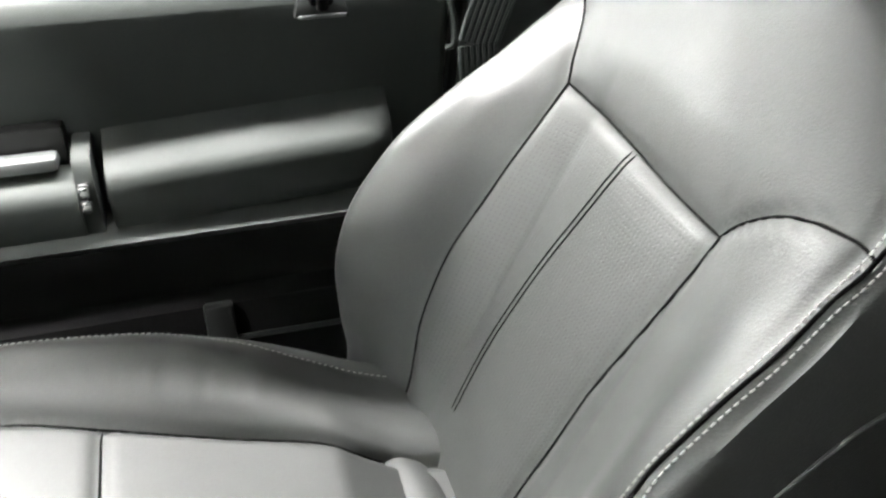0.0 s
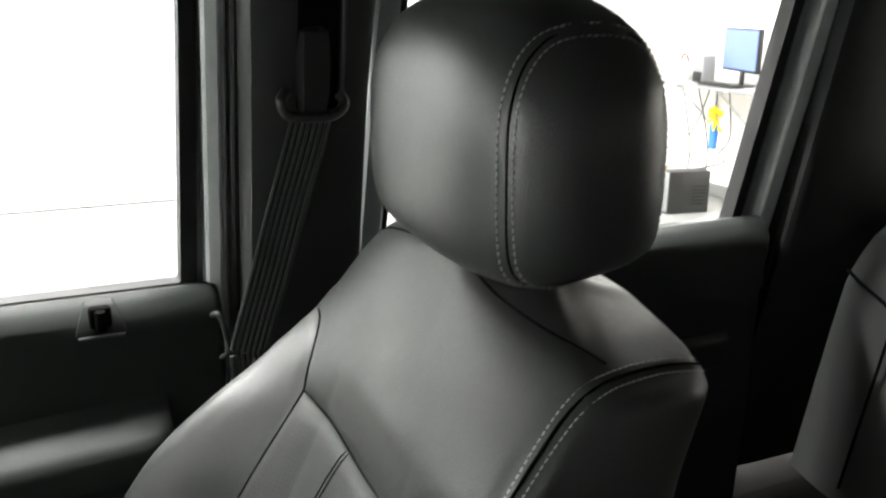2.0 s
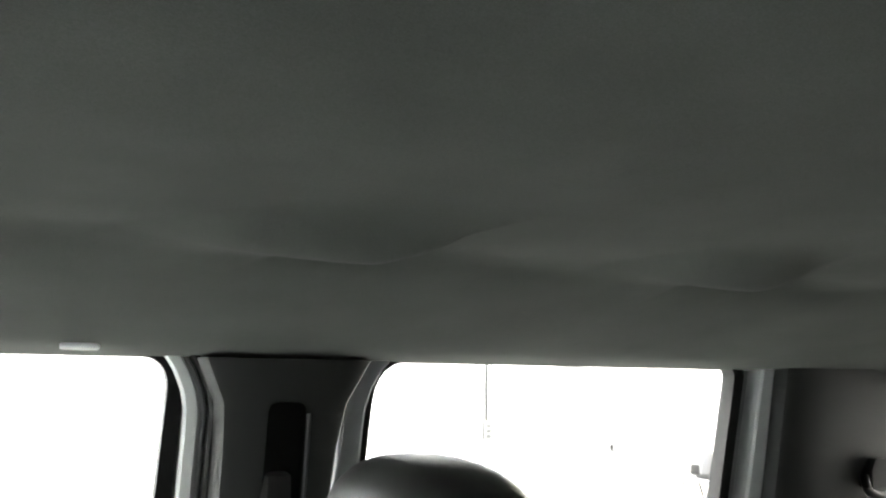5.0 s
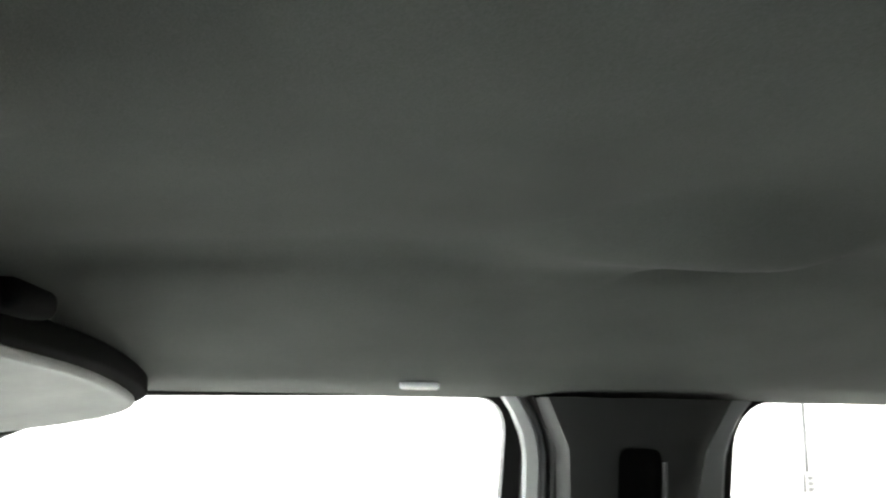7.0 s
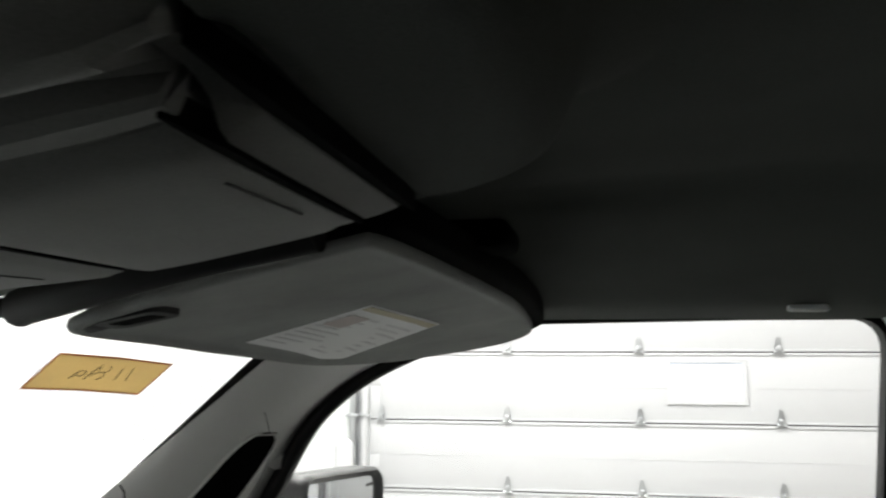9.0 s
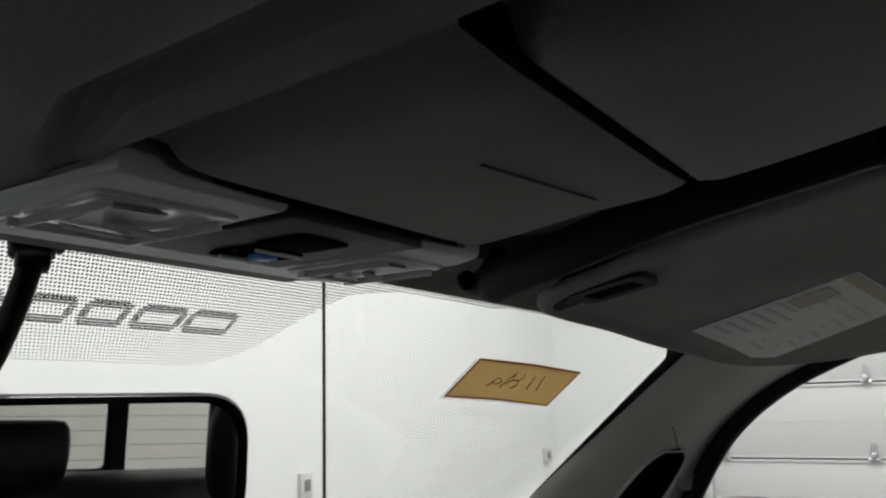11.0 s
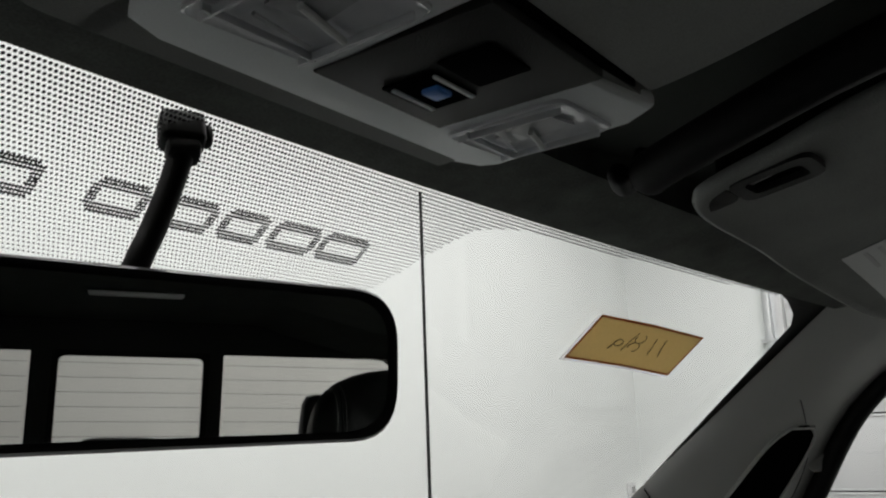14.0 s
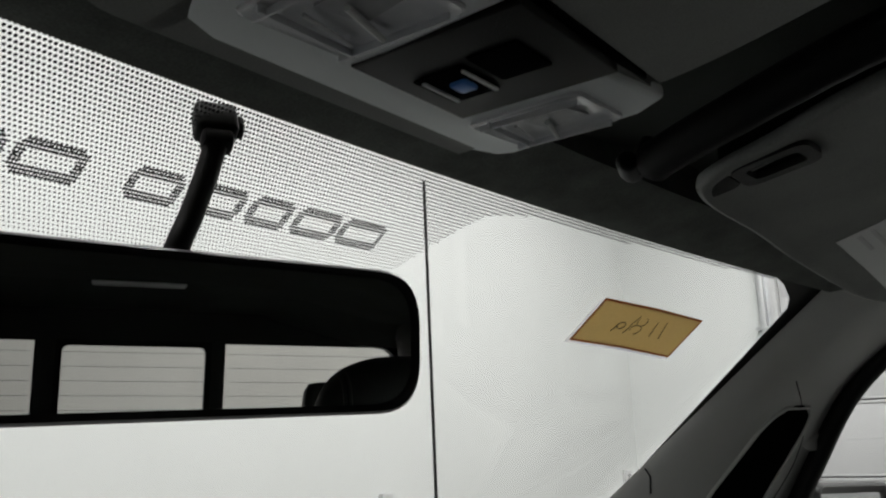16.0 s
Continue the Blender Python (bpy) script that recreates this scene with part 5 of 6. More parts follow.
# the date written on it by pen, seen from behind
bm = bmesh.new()
arc = lambda u, v, a, b_, f0, f1: [(u + a * math.cos(q), v + b_ * math.sin(q)) for q in [f0 + (f1 - f0) * k / 10 for k in range(11)]]
for stroke in ([(0.695, 0.24), (0.715, 0.44), (0.742, 0.63)], [(0.607, 0.26), (0.625, 0.44), (0.640, 0.63)], 
               arc(0.47, 0.34, 0.045, 0.10, 3.6, -1.2), arc(0.465, 0.54, 0.05, 0.11, 1.2, -3.4), [(0.415, 0.22), (0.395, 0.44), (0.385, 0.66)],
               arc(0.315, 0.50, 0.035, 0.08, 0, 6.28), [(0.280, 0.48), (0.275, 0.58), (0.262, 0.66)]):
    tube([note_at(u, v, -0.0031) for u, v in stroke], 0.00048, 6, bm)
part("written_date", bm, M_INK, note)

def bonnet():
    """The truck's nose ahead of the glass, unseen, added to bounce light into the cab: a domed bonnet with two side
    ramps.
    """
    def f(u, v):
        w = 2 * u - 1
        y = 1.56 + 1.30 * v
        ramp = 0.03 * lerp([(0.45, 0.0), (0.62, 1.0), (0.80, 1.0), (0.92, 0.2)], abs(w))
        return (XC + (0.90 - 0.04 * v) * w, y, 1.27 - 0.10 * v ** 1.6 + ramp - 0.05 * abs(w) ** 4 - 0.10 * lerp([(0.93, 0.0), (1.0, 1.0)], v))
    structure("bonnet", sheet(f, 48, 24, thick=(0, 0, -0.012)), M_BODY_LIT, "unseen pale truck bonnet, added to bounce light", "bonnet", 60)


bonnet()

# aerial on the front wing, seen through the glass
aerial = thing("aerial", "thin black whip aerial standing on truck wing", "antenna")
part("mast", tube([(0.681, 1.31, 1.16), (0.681, 1.31, 1.3), (0.681, 1.31, 2.05)], [0.0032, 0.0026, 0.0022], 8), M_BLACK, aerial)
part("base", tube([(0.681, 1.31, 1.10), (0.681, 1.31, 1.165)], [0.016, 0.008], 12), M_BLACK, aerial)


def door_mirror():
    mir = thing("door_mirror", "black towing door mirror outside passenger window", "mirror")
    c = Vector((1.325, 0.925, 1.425))
    pts = rounded([(-0.165, -0.155), (0.165, -0.165), (0.172, 0.148), (-0.165, 0.168)], [0.03, 0.03, 0.045, 0.03], 7)
    turn = Matrix.Rotation(radians(-9), 3, "Z")

    def at(p, s, d):
        return c + turn @ Vector((p.x * s, d, p.y * s))
    rings = [[at(p, s, d) for p in pts] for s, d in ((0.88, 0.004), (0.905, -0.004), (0.955, -0.012), (0.99, -0.006), (1.0, 0.01), (0.99, 0.05), (0.9, 0.09), (0.55, 0.115))]
    part("shell", loft(rings), M_BLACK, mir, "black ribbed shell", smooth=50)
    part("mirror_glass", slab([at(p, 0.885, 0.0) for p in pts], turn @ Vector((0, 0.003, 0))), M_MIRROR, mir, smooth=0)
    bm = bmesh.new()
    for k in range(3):
        q = [at(Vector((0.105 + 0.013 * k, 0.112)), 1.0, -0.0008), at(Vector((0.114 + 0.013 * k, 0.112)), 1.0, -0.0008), at(Vector((0.114 + 0.013 * k, 0.118)), 1.0, -0.0008), at(Vector((0.105 + 0.013 * k, 0.118)), 1.0, -0.0008)]
        slab(q, turn @ Vector((0, 0.0006, 0)), bm)
    part("etched_mark", bm, M_MIDGREY, mir)
    for z in (1.36, 1.48):
        part("arm", tube([(0.92, 1.0, z - 0.02), (1.04, 0.985, z), (1.2, 0.985, z)], [0.026, 0.022, 0.02], 12), M_BLACK, mir)


door_mirror()

from mathutils.bvhtree import BVHTree
from mathutils.kdtree import KDTree


# ---- seats ----
def front_seat():
    """The passenger's bucket seat: back, cushion and head restraint, with seams and stitching."""
    seat = thing("front_seat", "black leather bucket seat with perforated inserts and grey stitching", "car seat", group="front seats")
    cx = 0.405
    W = [(0.94, 0.225), (1.08, 0.250), (1.24, 0.248), (1.34, 0.239), (1.41, 0.227), (1.455, 0.216), (1.475, 0.206), (1.49, 0.195), (1.505, 0.176), (1.514, 0.148), (1.52, 0.11)]
    WI = [(0.94, 0.225), (1.08, 0.250), (1.24, 0.248), (1.34, 0.239), (1.38, 0.230), (1.40, 0.224), (1.43, 0.218), (1.452, 0.214), (1.466, 0.210), (1.474, 0.194), (1.486, 0.160), (1.50, 0.120), (1.512, 0.093), (1.52, 0.075)]
    D = [(0.94, 0.16), (1.2, 0.155), (1.42, 0.165), (1.52, 0.15)]
    B = [(0.92, 0.03), (1.0, 0.045), (1.06, 0.074), (1.14, 0.107), (1.19, 0.114), (1.247, 0.104), (1.305, 0.068), (1.35, 0.028), (1.40, 0.004), (1.44, 0.0)]

    def face_y(z):
        return 0.040 + 0.42 * (1.328 - z) + 0.06 * (math.hypot(1.328 - z, 0.02) - 0.02) - lerp([(1.385, 0.0), (1.52, 0.022)], z)

    def bolster(u):
        return (1.12 if u > 0 else 0.84) * lerp([(0.40, 0.0), (0.62, 0.32), (0.82, 0.82), (0.94, 1.0), (1.0, 0.93)], abs(u))

    seams = [
        [(0.147, 1.340), (0.147, 1.287), (0.150, 1.231), (0.156, 1.168), (0.156, 1.13), (0.155, 1.078), (0.145, 1.035), (0.135, 0.98)],
        [(0.027, 1.330), (0.0415, 1.272), (0.0565, 1.21), (0.065, 1.15), (0.067, 1.118), (0.066, 1.085), (0.063, 1.05)],
        [(0.147, 1.340), (0.09, 1.333), (0.027, 1.330), (-0.04, 1.327), (-0.100, 1.327)],
        [(-0.100, 1.327), (-0.110, 1.342), (-0.132, 1.361), (-0.153, 1.371), (-0.175, 1.377), (-0.199, 1.380), (-0.214, 1.378)],
        [(-0.100, 1.327), (-0.093, 1.28), (-0.084, 1.23), (-0.075, 1.182), (-0.072, 1.125), (-0.069, 1.068), (-0.068, 0.98)],
        [(0.147, 1.340), (0.158, 1.356), (0.170, 1.374), (0.186, 1.388), (0.206, 1.396), (0.222, 1.398)],
    ]
    lines = [[Vector((p.x, p.y)) for p in smooth_line([(*q, 0) for q in s], 6)] for s in seams]

    def near(x, z):
        best = 9.0
        p = Vector((x, z))
        for s in lines[:1] + lines[2:]:
            for a, b in zip(s, s[1:]):
                ab = b - a
                t = max(0.0, min(1.0, (p - a).dot(ab) / ab.length_squared))
                d = (p - a - ab * t).length_squared
                if d < best:
                    best = d
        return math.sqrt(best)

    def front(x, z, crease=True):
        w = lerp(W if x > 0 else WI, z)
        u = x / w
        y = face_y(z) + lerp(B, z) * bolster(u)
        y -= 0.010 * lerp([(1.345, 0.0), (1.425, 1.0)], z) * abs(u) ** 3
        y -= (1.1 if u < 0 else 0.45) * lerp([(1.365, 0.0), (1.52, 0.045)], z) * max(0.0, abs(u) - 0.2) ** 2.4 / 0.585
        # padded sections swell a little between the seams
        if crease:
            d = near(x, z)
            y -= 0.0042 * math.exp(-(d / 0.0050) ** 2)
            y += 0.0022 * min(1.0, d / 0.03)
        return y

    NU, NZ = 96, 88
    bm = bmesh.new()
    rows = []
    for k in range(NZ + 1):
        z = 0.94 + (1.52 - 0.94) * (1 - (1 - k / NZ) ** 1.15)
        w, wi, d = lerp(W, z), lerp(WI, z), lerp(D, z)
        ring_, drop = [], lerp([(1.43, 0.0), (1.485, 0.016), (1.52, 0.042)], z)      # the top falls away to the rear
        yb = face_y(z) - d
        for i in range(NU + 1):
            u = -1 + 2 * i / NU
            x = (w if u > 0 else wi) * u
            ring_.append((cx + x, front(x, z), z))
        y_edge, y_in = front(w, z, False), front(-wi, z, False)
        for i in range(1, 56):
            t = i / 56
            a = math.pi * t
            # round the back from the outboard to the inboard edge
            if t < 0.3:
                q = t / 0.3
                p = (w + 0.006 * math.sin(q * math.pi), y_edge + (yb + 0.02 - y_edge) * q)
            elif t > 0.7:
                q = (1 - t) / 0.3
                p = (-wi - 0.006 * math.sin(q * math.pi), y_in + (yb + 0.02 - y_in) * q)
            else:
                q = (t - 0.3) / 0.4
                p = ((w if q < 0.5 else wi) * (1 - 2 * q) * 0.98, yb - 0.01 * math.sin(q * math.pi))
            ring_.append((cx + p[0], p[1], z - drop * min(1.0, max(0.0, (face_y(z) - p[1]) / d)) ** 1.4))
        rows.append(ring_)
    # close the top in a soft dome
    last = rows[-1]
    c = Vector((cx, sum(p[1] for p in last) / len(last), 1.532 - 0.03))
    for s, dz in ((0.95, 0.006), (0.82, 0.012), (0.5, 0.017), (0.05, 0.019)):
        rows.append([(c.x + (p[0] - c.x) * s, c.y + (p[1] - c.y) * s, p[2] + dz) for p in last])
    bm = loft(rows)
    shoulder = [v for v in bm.verts if v.co.z > 1.425 or (v.co.z > 1.36 and v.co.y < face_y(v.co.z) - 0.03)]
    for _ in range(4):
        bmesh.ops.smooth_vert(bm, verts=shoulder, factor=0.5, use_axis_x=True, use_axis_y=True, use_axis_z=True)
    uvl = bm.loops.layers.uv.new("UVMap")
    for f in bm.faces:
        m = f.calc_center_median()
        x = m.x - cx
        xe = lerp([(0.98, -0.068), (1.125, -0.072), (1.23, -0.084), (1.327, -0.100)], m.z)
        inside = m.y > face_y(m.z) - 0.03 and 1.05 < m.z < 1.322 and xe + 0.006 < x < 0.140 and abs(x - lerp([(1.05, 0.063), (1.085, 0.066), (1.118, 0.067), (1.15, 0.065), (1.21, 0.0565), (1.272, 0.0415), (1.33, 0.027)], m.z)) > 0.007
        f.material_index = 1 if inside else 0
        for lp in f.loops:
            lp[uvl].uv = (lp.vert.co.x / 0.0046, lp.vert.co.z / 0.0046)
    # the side seam: up the bolster's edge, back over the shoulder
    def side_line(sgn):
        out = []
        for k in range(30):
            z = 0.97 + (1.375 - 0.97) * k / 29
            x = -lerp(W, z) * lerp([(1.2, 0.945), (1.34, 0.93), (1.40, 0.93)], z)
            out.append((x, front(sgn * -x, z, False), z))
        out += [(-0.209, 0.0, 1.401), (-0.200, -0.033, 1.430), (-0.197, -0.056, 1.452), (-0.195, -0.077, 1.466), (-0.192, -0.099, 1.470), (-0.187, -0.132, 1.468), (-0.182, -0.182, 1.463)]
        return smooth_line([(cx - sgn * x, y, z) for x, y, z in out], 4)
    side = {g: side_line(g) for g in (-1,)}
    bm.normal_update()
    for g in side:
        tree = KDTree(len(side[g]))
        for i, q in enumerate(side[g]):
            tree.insert(q, i)
        tree.balance()
        for v in bm.verts:
            d = tree.find(v.co)[2]
            if d < 0.03:
                v.co -= v.normal * (0.0030 * math.exp(-(d / 0.0035) ** 2) - 0.0015 * math.exp(-((d - 0.012) / 0.006) ** 2))
    skin_tree = BVHTree.FromBMesh(bm)

    def laid(path, lift, tree=None):
        """The path laid on the leather."""
        out = []
        for q in path:
            hit = (tree or skin_tree).find_nearest(q)
            n = hit[1] if (hit[0] - Vector(mid_pt)).dot(hit[1]) > 0 else -hit[1]
            out.append(hit[0] + n * lift)
        for _ in range(5):
            out = [out[0]] + [(p + q * 2 + r) / 4 for p, q, r in zip(out, out[1:], out[2:])] + [out[-1]]
        return out

    def beside(path, off, tree=None):
        """The path moved sideways over the leather by off."""
        out = []
        for i, q in enumerate(path):
            d = (path[min(i + 1, len(path) - 1)] - path[max(i - 1, 0)]).normalized()
            hit = (tree or skin_tree).find_nearest(q)
            n = hit[1] if (hit[0] - Vector(mid_pt)).dot(hit[1]) > 0 else -hit[1]
            out.append(q + d.cross(n).normalized() * off)
        return out
    mid_pt = (cx, -0.02, 1.25)
    back = part("backrest", bm, [M_LEATHER, M_PERF], seat, "black leather backrest with raised bolsters", smooth=70)

    # seams and stitches over the leather
    for k, s in enumerate(lines):
        if k != 1:
            part("seam", tube(laid([Vector((cx + p.x, front(p.x, p.y), p.y)) for p in s], 0.0002), 0.0012, 6), M_SEAM, back)
    for off in (-0.0032, 0.0032):
        part("seam", tube([(cx + p.x + off, front(p.x + off, p.y) + 0.0002, p.y) for p in lines[1]], 0.0008, 5), M_SEAM, back)

    def stitches(path, r=0.0008, size=0.0042, gap=0.0026):
        """Short light threads laid along a path."""
        bm = bmesh.new()
        total = 0.0
        for a, b in zip(path, path[1:]):
            total += (b - a).length
        d = 0.0
        marks = []
        while d < total:
            marks.append((d, min(total, d + size)))
            d += size + gap

        def along(q):
            for a, b in zip(path, path[1:]):
                k = (b - a).length
                if q <= k:
                    return a.lerp(b, q / max(k, 1e-9))
                q -= k
            return path[-1]
        for a, b in marks:
            p, q = along(a), along(b)
            if (q - p).length > 1e-4:
                tube([p, q], r, 5, bm)
        return bm

    for sgn in (-1,):
        line = laid(side[sgn], 0.0010)
        part("piping", tube(line, 0.0015, 7), M_SEAM, back)
        for o in (-0.0072, 0.0072):
            part("stitching", stitches(laid(beside(line, o), 0.0011), 0.0007, 0.0036, 0.0022), M_THREAD, back, "grey contrast stitching")
    shield = smooth_line([(0.17, 0.10, 1.222), (0.16, 0.085, 1.242), (0.158, 0.05, 1.276), (0.158, 0.012, 1.298), (0.16, -0.035, 1.300), (0.165, -0.085, 1.285), (0.17, -0.13, 1.26)], 6)
    part("side_seam", tube(laid(shield, 0.0008), 0.0016, 6), M_MIDGREY, back, "dull grey edge line on the side")
    top = smooth_line([(0.228, -0.095, 1.472), (0.238, -0.088, 1.480), (0.255, -0.074, 1.495), (0.285, -0.058, 1.512), (0.33, -0.040, 1.53), (0.405, -0.038, 1.532), (0.48, -0.040, 1.53), (0.55, -0.048, 1.517), (0.61, -0.055, 1.50)], 6)
    part("seam", tube(laid(top, 0.0002), 0.0013, 6), M_SEAM, back)

    # cushion
    CW = [(0.14, 0.15), (0.24, 0.185), (0.31, 0.222), (0.38, 0.248), (0.46, 0.262), (0.62, 0.262), (0.70, 0.24), (0.735, 0.20)]

    SEAM = [(0.14, 0.02), (0.27, 0.06), (0.31, 0.08), (0.39, 0.105), (0.50, 0.137), (0.60, 0.165), (0.72, 0.175)]

    def cushion_top(u, y):
        x = abs(u) * lerp(CW, y)
        s = lerp(SEAM, y)
        base = lerp([(0.10, 1.03), (0.35, 1.035), (0.60, 1.055), (0.70, 1.04), (0.735, 1.00)], y)
        b = lerp([(0.10, -0.045), (0.24, -0.028), (0.30, -0.014), (0.36, 0.008), (0.43, 0.021), (0.50, 0.025), (0.60, 0.025), (0.70, 0.010)], y)
        k = (x - s) / max(0.02, lerp(CW, y) - s)
        z = base + b * lerp([(0.0, 0.0), (0.35, 0.6), (0.62, 1.0), (0.85, 0.8), (1.0, 0.3)], k)
        z += 0.012 * lerp([(0.0, 0.0), (0.25, 1.0), (0.6, 1.0), (1.0, 0.0)], k)
        z -= 0.008 * math.exp(-((x - s) / 0.006) ** 2)
        if k < 0:
            z -= 0.006 * math.exp(-((y - 0.503) / 0.006) ** 2)
        elif u > 0:
            z += 0.0010 * (math.sin(y * 300 + 60 * x) + 0.7 * math.sin(y * 443 - 90 * x) + 0.5 * math.sin(y * 190 + 20 * x)) * math.exp(-((y - 0.42) / 0.10) ** 2) * math.exp(-((k - 0.35) / 0.3) ** 2)
        z -= 0.022 * lerp([(0.235, 1.0), (0.29, 0.0)], y) * lerp([(0.0, 1.0), (0.5, 0.0)], k)
        return z
    rows = []
    for k in range(91):
        y = 0.12 + (0.735 - 0.12) * k / 90
        w = lerp(CW, y)
        r_ = [(cx + w * (-1 + 2 * i / 120), y, cushion_top(-1 + 2 * i / 120, y)) for i in range(121)]
        ze = r_[-1][2]
        r_ += [(cx + w + 0.006, y, ze - 0.03), (cx + w, y, 0.97), (cx + w - 0.03, y, 0.93), (cx, y, 0.925), (cx - w + 0.03, y, 0.93), (cx - w, y, 0.97), (cx - w - 0.006, y, ze - 0.03)]
        rows.append(r_)
    cush = part("cushion", loft(rows), M_LEATHER_ROUGH, seat, "black leather cushion with creased side bolster", smooth=70)
    for sgn in (1, -1):
        ys = [0.25 + 0.45 * k / 40 for k in range(41)]
        part("seam", tube([(cx + sgn * lerp(SEAM, y), y, cushion_top(sgn * lerp(SEAM, y) / lerp(CW, y), y) + 0.0008) for y in ys], 0.0014, 6), M_SEAM, cush)
    xs = [-0.132 + 0.264 * k / 24 for k in range(25)]
    part("seam", tube([(cx + x, 0.503, cushion_top(x / lerp(CW, 0.503), 0.503) + 0.0008) for x in xs], 0.0014, 6), M_SEAM, cush)
    for us in (0.93, -0.93):
        row = [Vector((cx + lerp(CW, y) * us, y, cushion_top(us, y) + 0.0008)) for y in [0.2 + 0.5 * k / 40 for k in range(41)]]
        part("stitching", stitches(row, 0.0005, 0.0035, 0.003), M_THREAD, cush)
    roll = smooth_line([(0.510, 0.262, 0.968), (0.484, 0.247, 0.988), (0.429, 0.226, 0.998), (0.394, 0.222, 1.001), (0.32, 0.222, 1.005), (0.25, 0.232, 1.010)], 6)
    strip_rows = []
    for k, p in enumerate(roll):
        d = (roll[min(k + 1, len(roll) - 1)] - roll[max(k - 1, 0)]).normalized()
        side_ = Vector((d.y, -d.x, 0)).normalized()
        strip_rows.append([p + side_ * (0.024 * math.cos(q)) + Vector((0, 0, 0.016 * math.sin(q))) for q in [math.pi * j / 14 for j in range(15)]] + [p + side_ * -0.02 - Vector((0, 0, 0.02)), p + side_ * 0.02 - Vector((0, 0, 0.02))])
    part("rear_roll", loft(strip_rows), M_LEATHER_ROUGH, cush, "black leather roll behind the cushion panel", smooth=70)
    part("pedestal", boxed(cx - 0.20, cx + 0.20, 0.16, 0.66, 0.80, 0.93, 0.01), M_BLACK, seat)
    part("side_shield", loft([[(cx + 0.262, y, 0.86), (cx + 0.268, y, 0.955), (cx + 0.25, y, 0.962), (cx + 0.24, y, 0.86)] for y in (0.10, 0.13, 0.60, 0.64)]), M_BLACK, seat)

    # head restraint
    hc = Vector((0.411, -0.1027, 1.616))
    HA, HB, HT, HL, HP = 0.173, 0.0900, 0.1275, 0.085, 2.72

    def swell(z):
        if z > 0:
            return max(0.0, 1 - (z / HT) ** HP) ** (1 / HP)
        q = -z / HL
        return (1 - 0.07 * q ** 3) * max(0.0, 1 - q ** 14 * 0.35)

    def sag(p):
        """The lower front edge hangs deeper towards the inboard side."""
        q = p - hc
        k = min(1.0, max(0.0, -q.z / HL)) ** 2 * min(1.0, max(0.0, 0.5 + q.y / HB)) * min(1.0, max(0.0, 0.55 - 0.6 * q.x / HA))
        return p - Vector((0, 0, 0.017 * k))

    def skin(a, z):
        p, q = math.cos(a), math.sin(a)
        e = 2 / HP
        k = swell(z)
        return sag(hc + Vector((HA * k * math.copysign(abs(p) ** e, p), HB * k * math.copysign(abs(q) ** e, q) + 0.014 * z, z)))
    rows = []
    for k in range(26):
        rows.append([skin(2 * math.pi * i / 96, -HL + HL * k / 25) for i in range(96)])
    for k in range(1, 31):
        rows.append([skin(2 * math.pi * i / 96, HT * math.sin(k / 30.5 * math.pi / 2)) for i in range(96)])
    hm = loft(rows)
    XS = 0.135
    loops = {}
    for sgn in (-1, 1):
        loop = []
        zs = [-HL + 0.002 + (HL - 0.002) * k / 24 for k in range(24)] + [HT * 0.93 * math.sin(k / 30 * math.pi / 2) for k in range(31)]
        for face, order in ((1, zs), (-1, zs[::-1])):
            for z in order:
                a_ = HA * swell(z)
                if a_ > XS * 1.001:
                    loop.append(sag(hc + Vector((sgn * XS, face * HB * swell(z) * (1 - (XS / a_) ** HP) ** (1 / HP) + 0.014 * z, z))))
        loops[sgn] = smooth_line(loop, 2)
    hm.normal_update()
    for g in loops:
        tree = KDTree(len(loops[g]))
        for i, q in enumerate(loops[g]):
            tree.insert(q, i)
        tree.balance()
        for v in hm.verts:
            d = tree.find(v.co)[2]
            if d < 0.03:
                v.co -= v.normal * (0.0019 * math.exp(-(d / 0.0042) ** 2) - 0.001 * math.exp(-((d - 0.012) / 0.006) ** 2))
    head_tree = BVHTree.FromBMesh(hm)
    mid_pt = tuple(hc)
    head = part("head_restraint", hm, M_LEATHER_SMOOTH, seat, "black leather head restraint", smooth=70)
    for sgn in (-1, 1):
        line = laid(loops[sgn], 0.0006, head_tree)
        part("seam", tube(line, 0.0009, 6), M_SEAM, head)
        for o in (-0.007, 0.007):
            part("stitching", stitches(laid(beside(line, o, head_tree), 0.0014, head_tree), 0.0007, 0.0036, 0.0024), M_THREAD, head, "grey contrast stitching")
    part("lower_shell", boxed(0.411 - 0.10, 0.411 + 0.10, -0.155, -0.052, 1.520, 1.534, 0.006), M_BLACK, seat, "black plastic under the head restraint")
    for s in (-0.062, 0.062):
        part("post", tube([(cx + s, -0.090, 1.44), (cx + s, -0.088, 1.53)], 0.007, 12), M_CHROME, seat, "chrome head restraint post")
        part("post_collar", tube([(cx + s, -0.090, 1.508), (cx + s, -0.090, 1.528)], [0.018, 0.014], 14), M_BLACK, seat)
    return seat


passenger_seat = front_seat()
copy_thing(passenger_seat, Matrix.Translation((-0.90, 0, 0)))


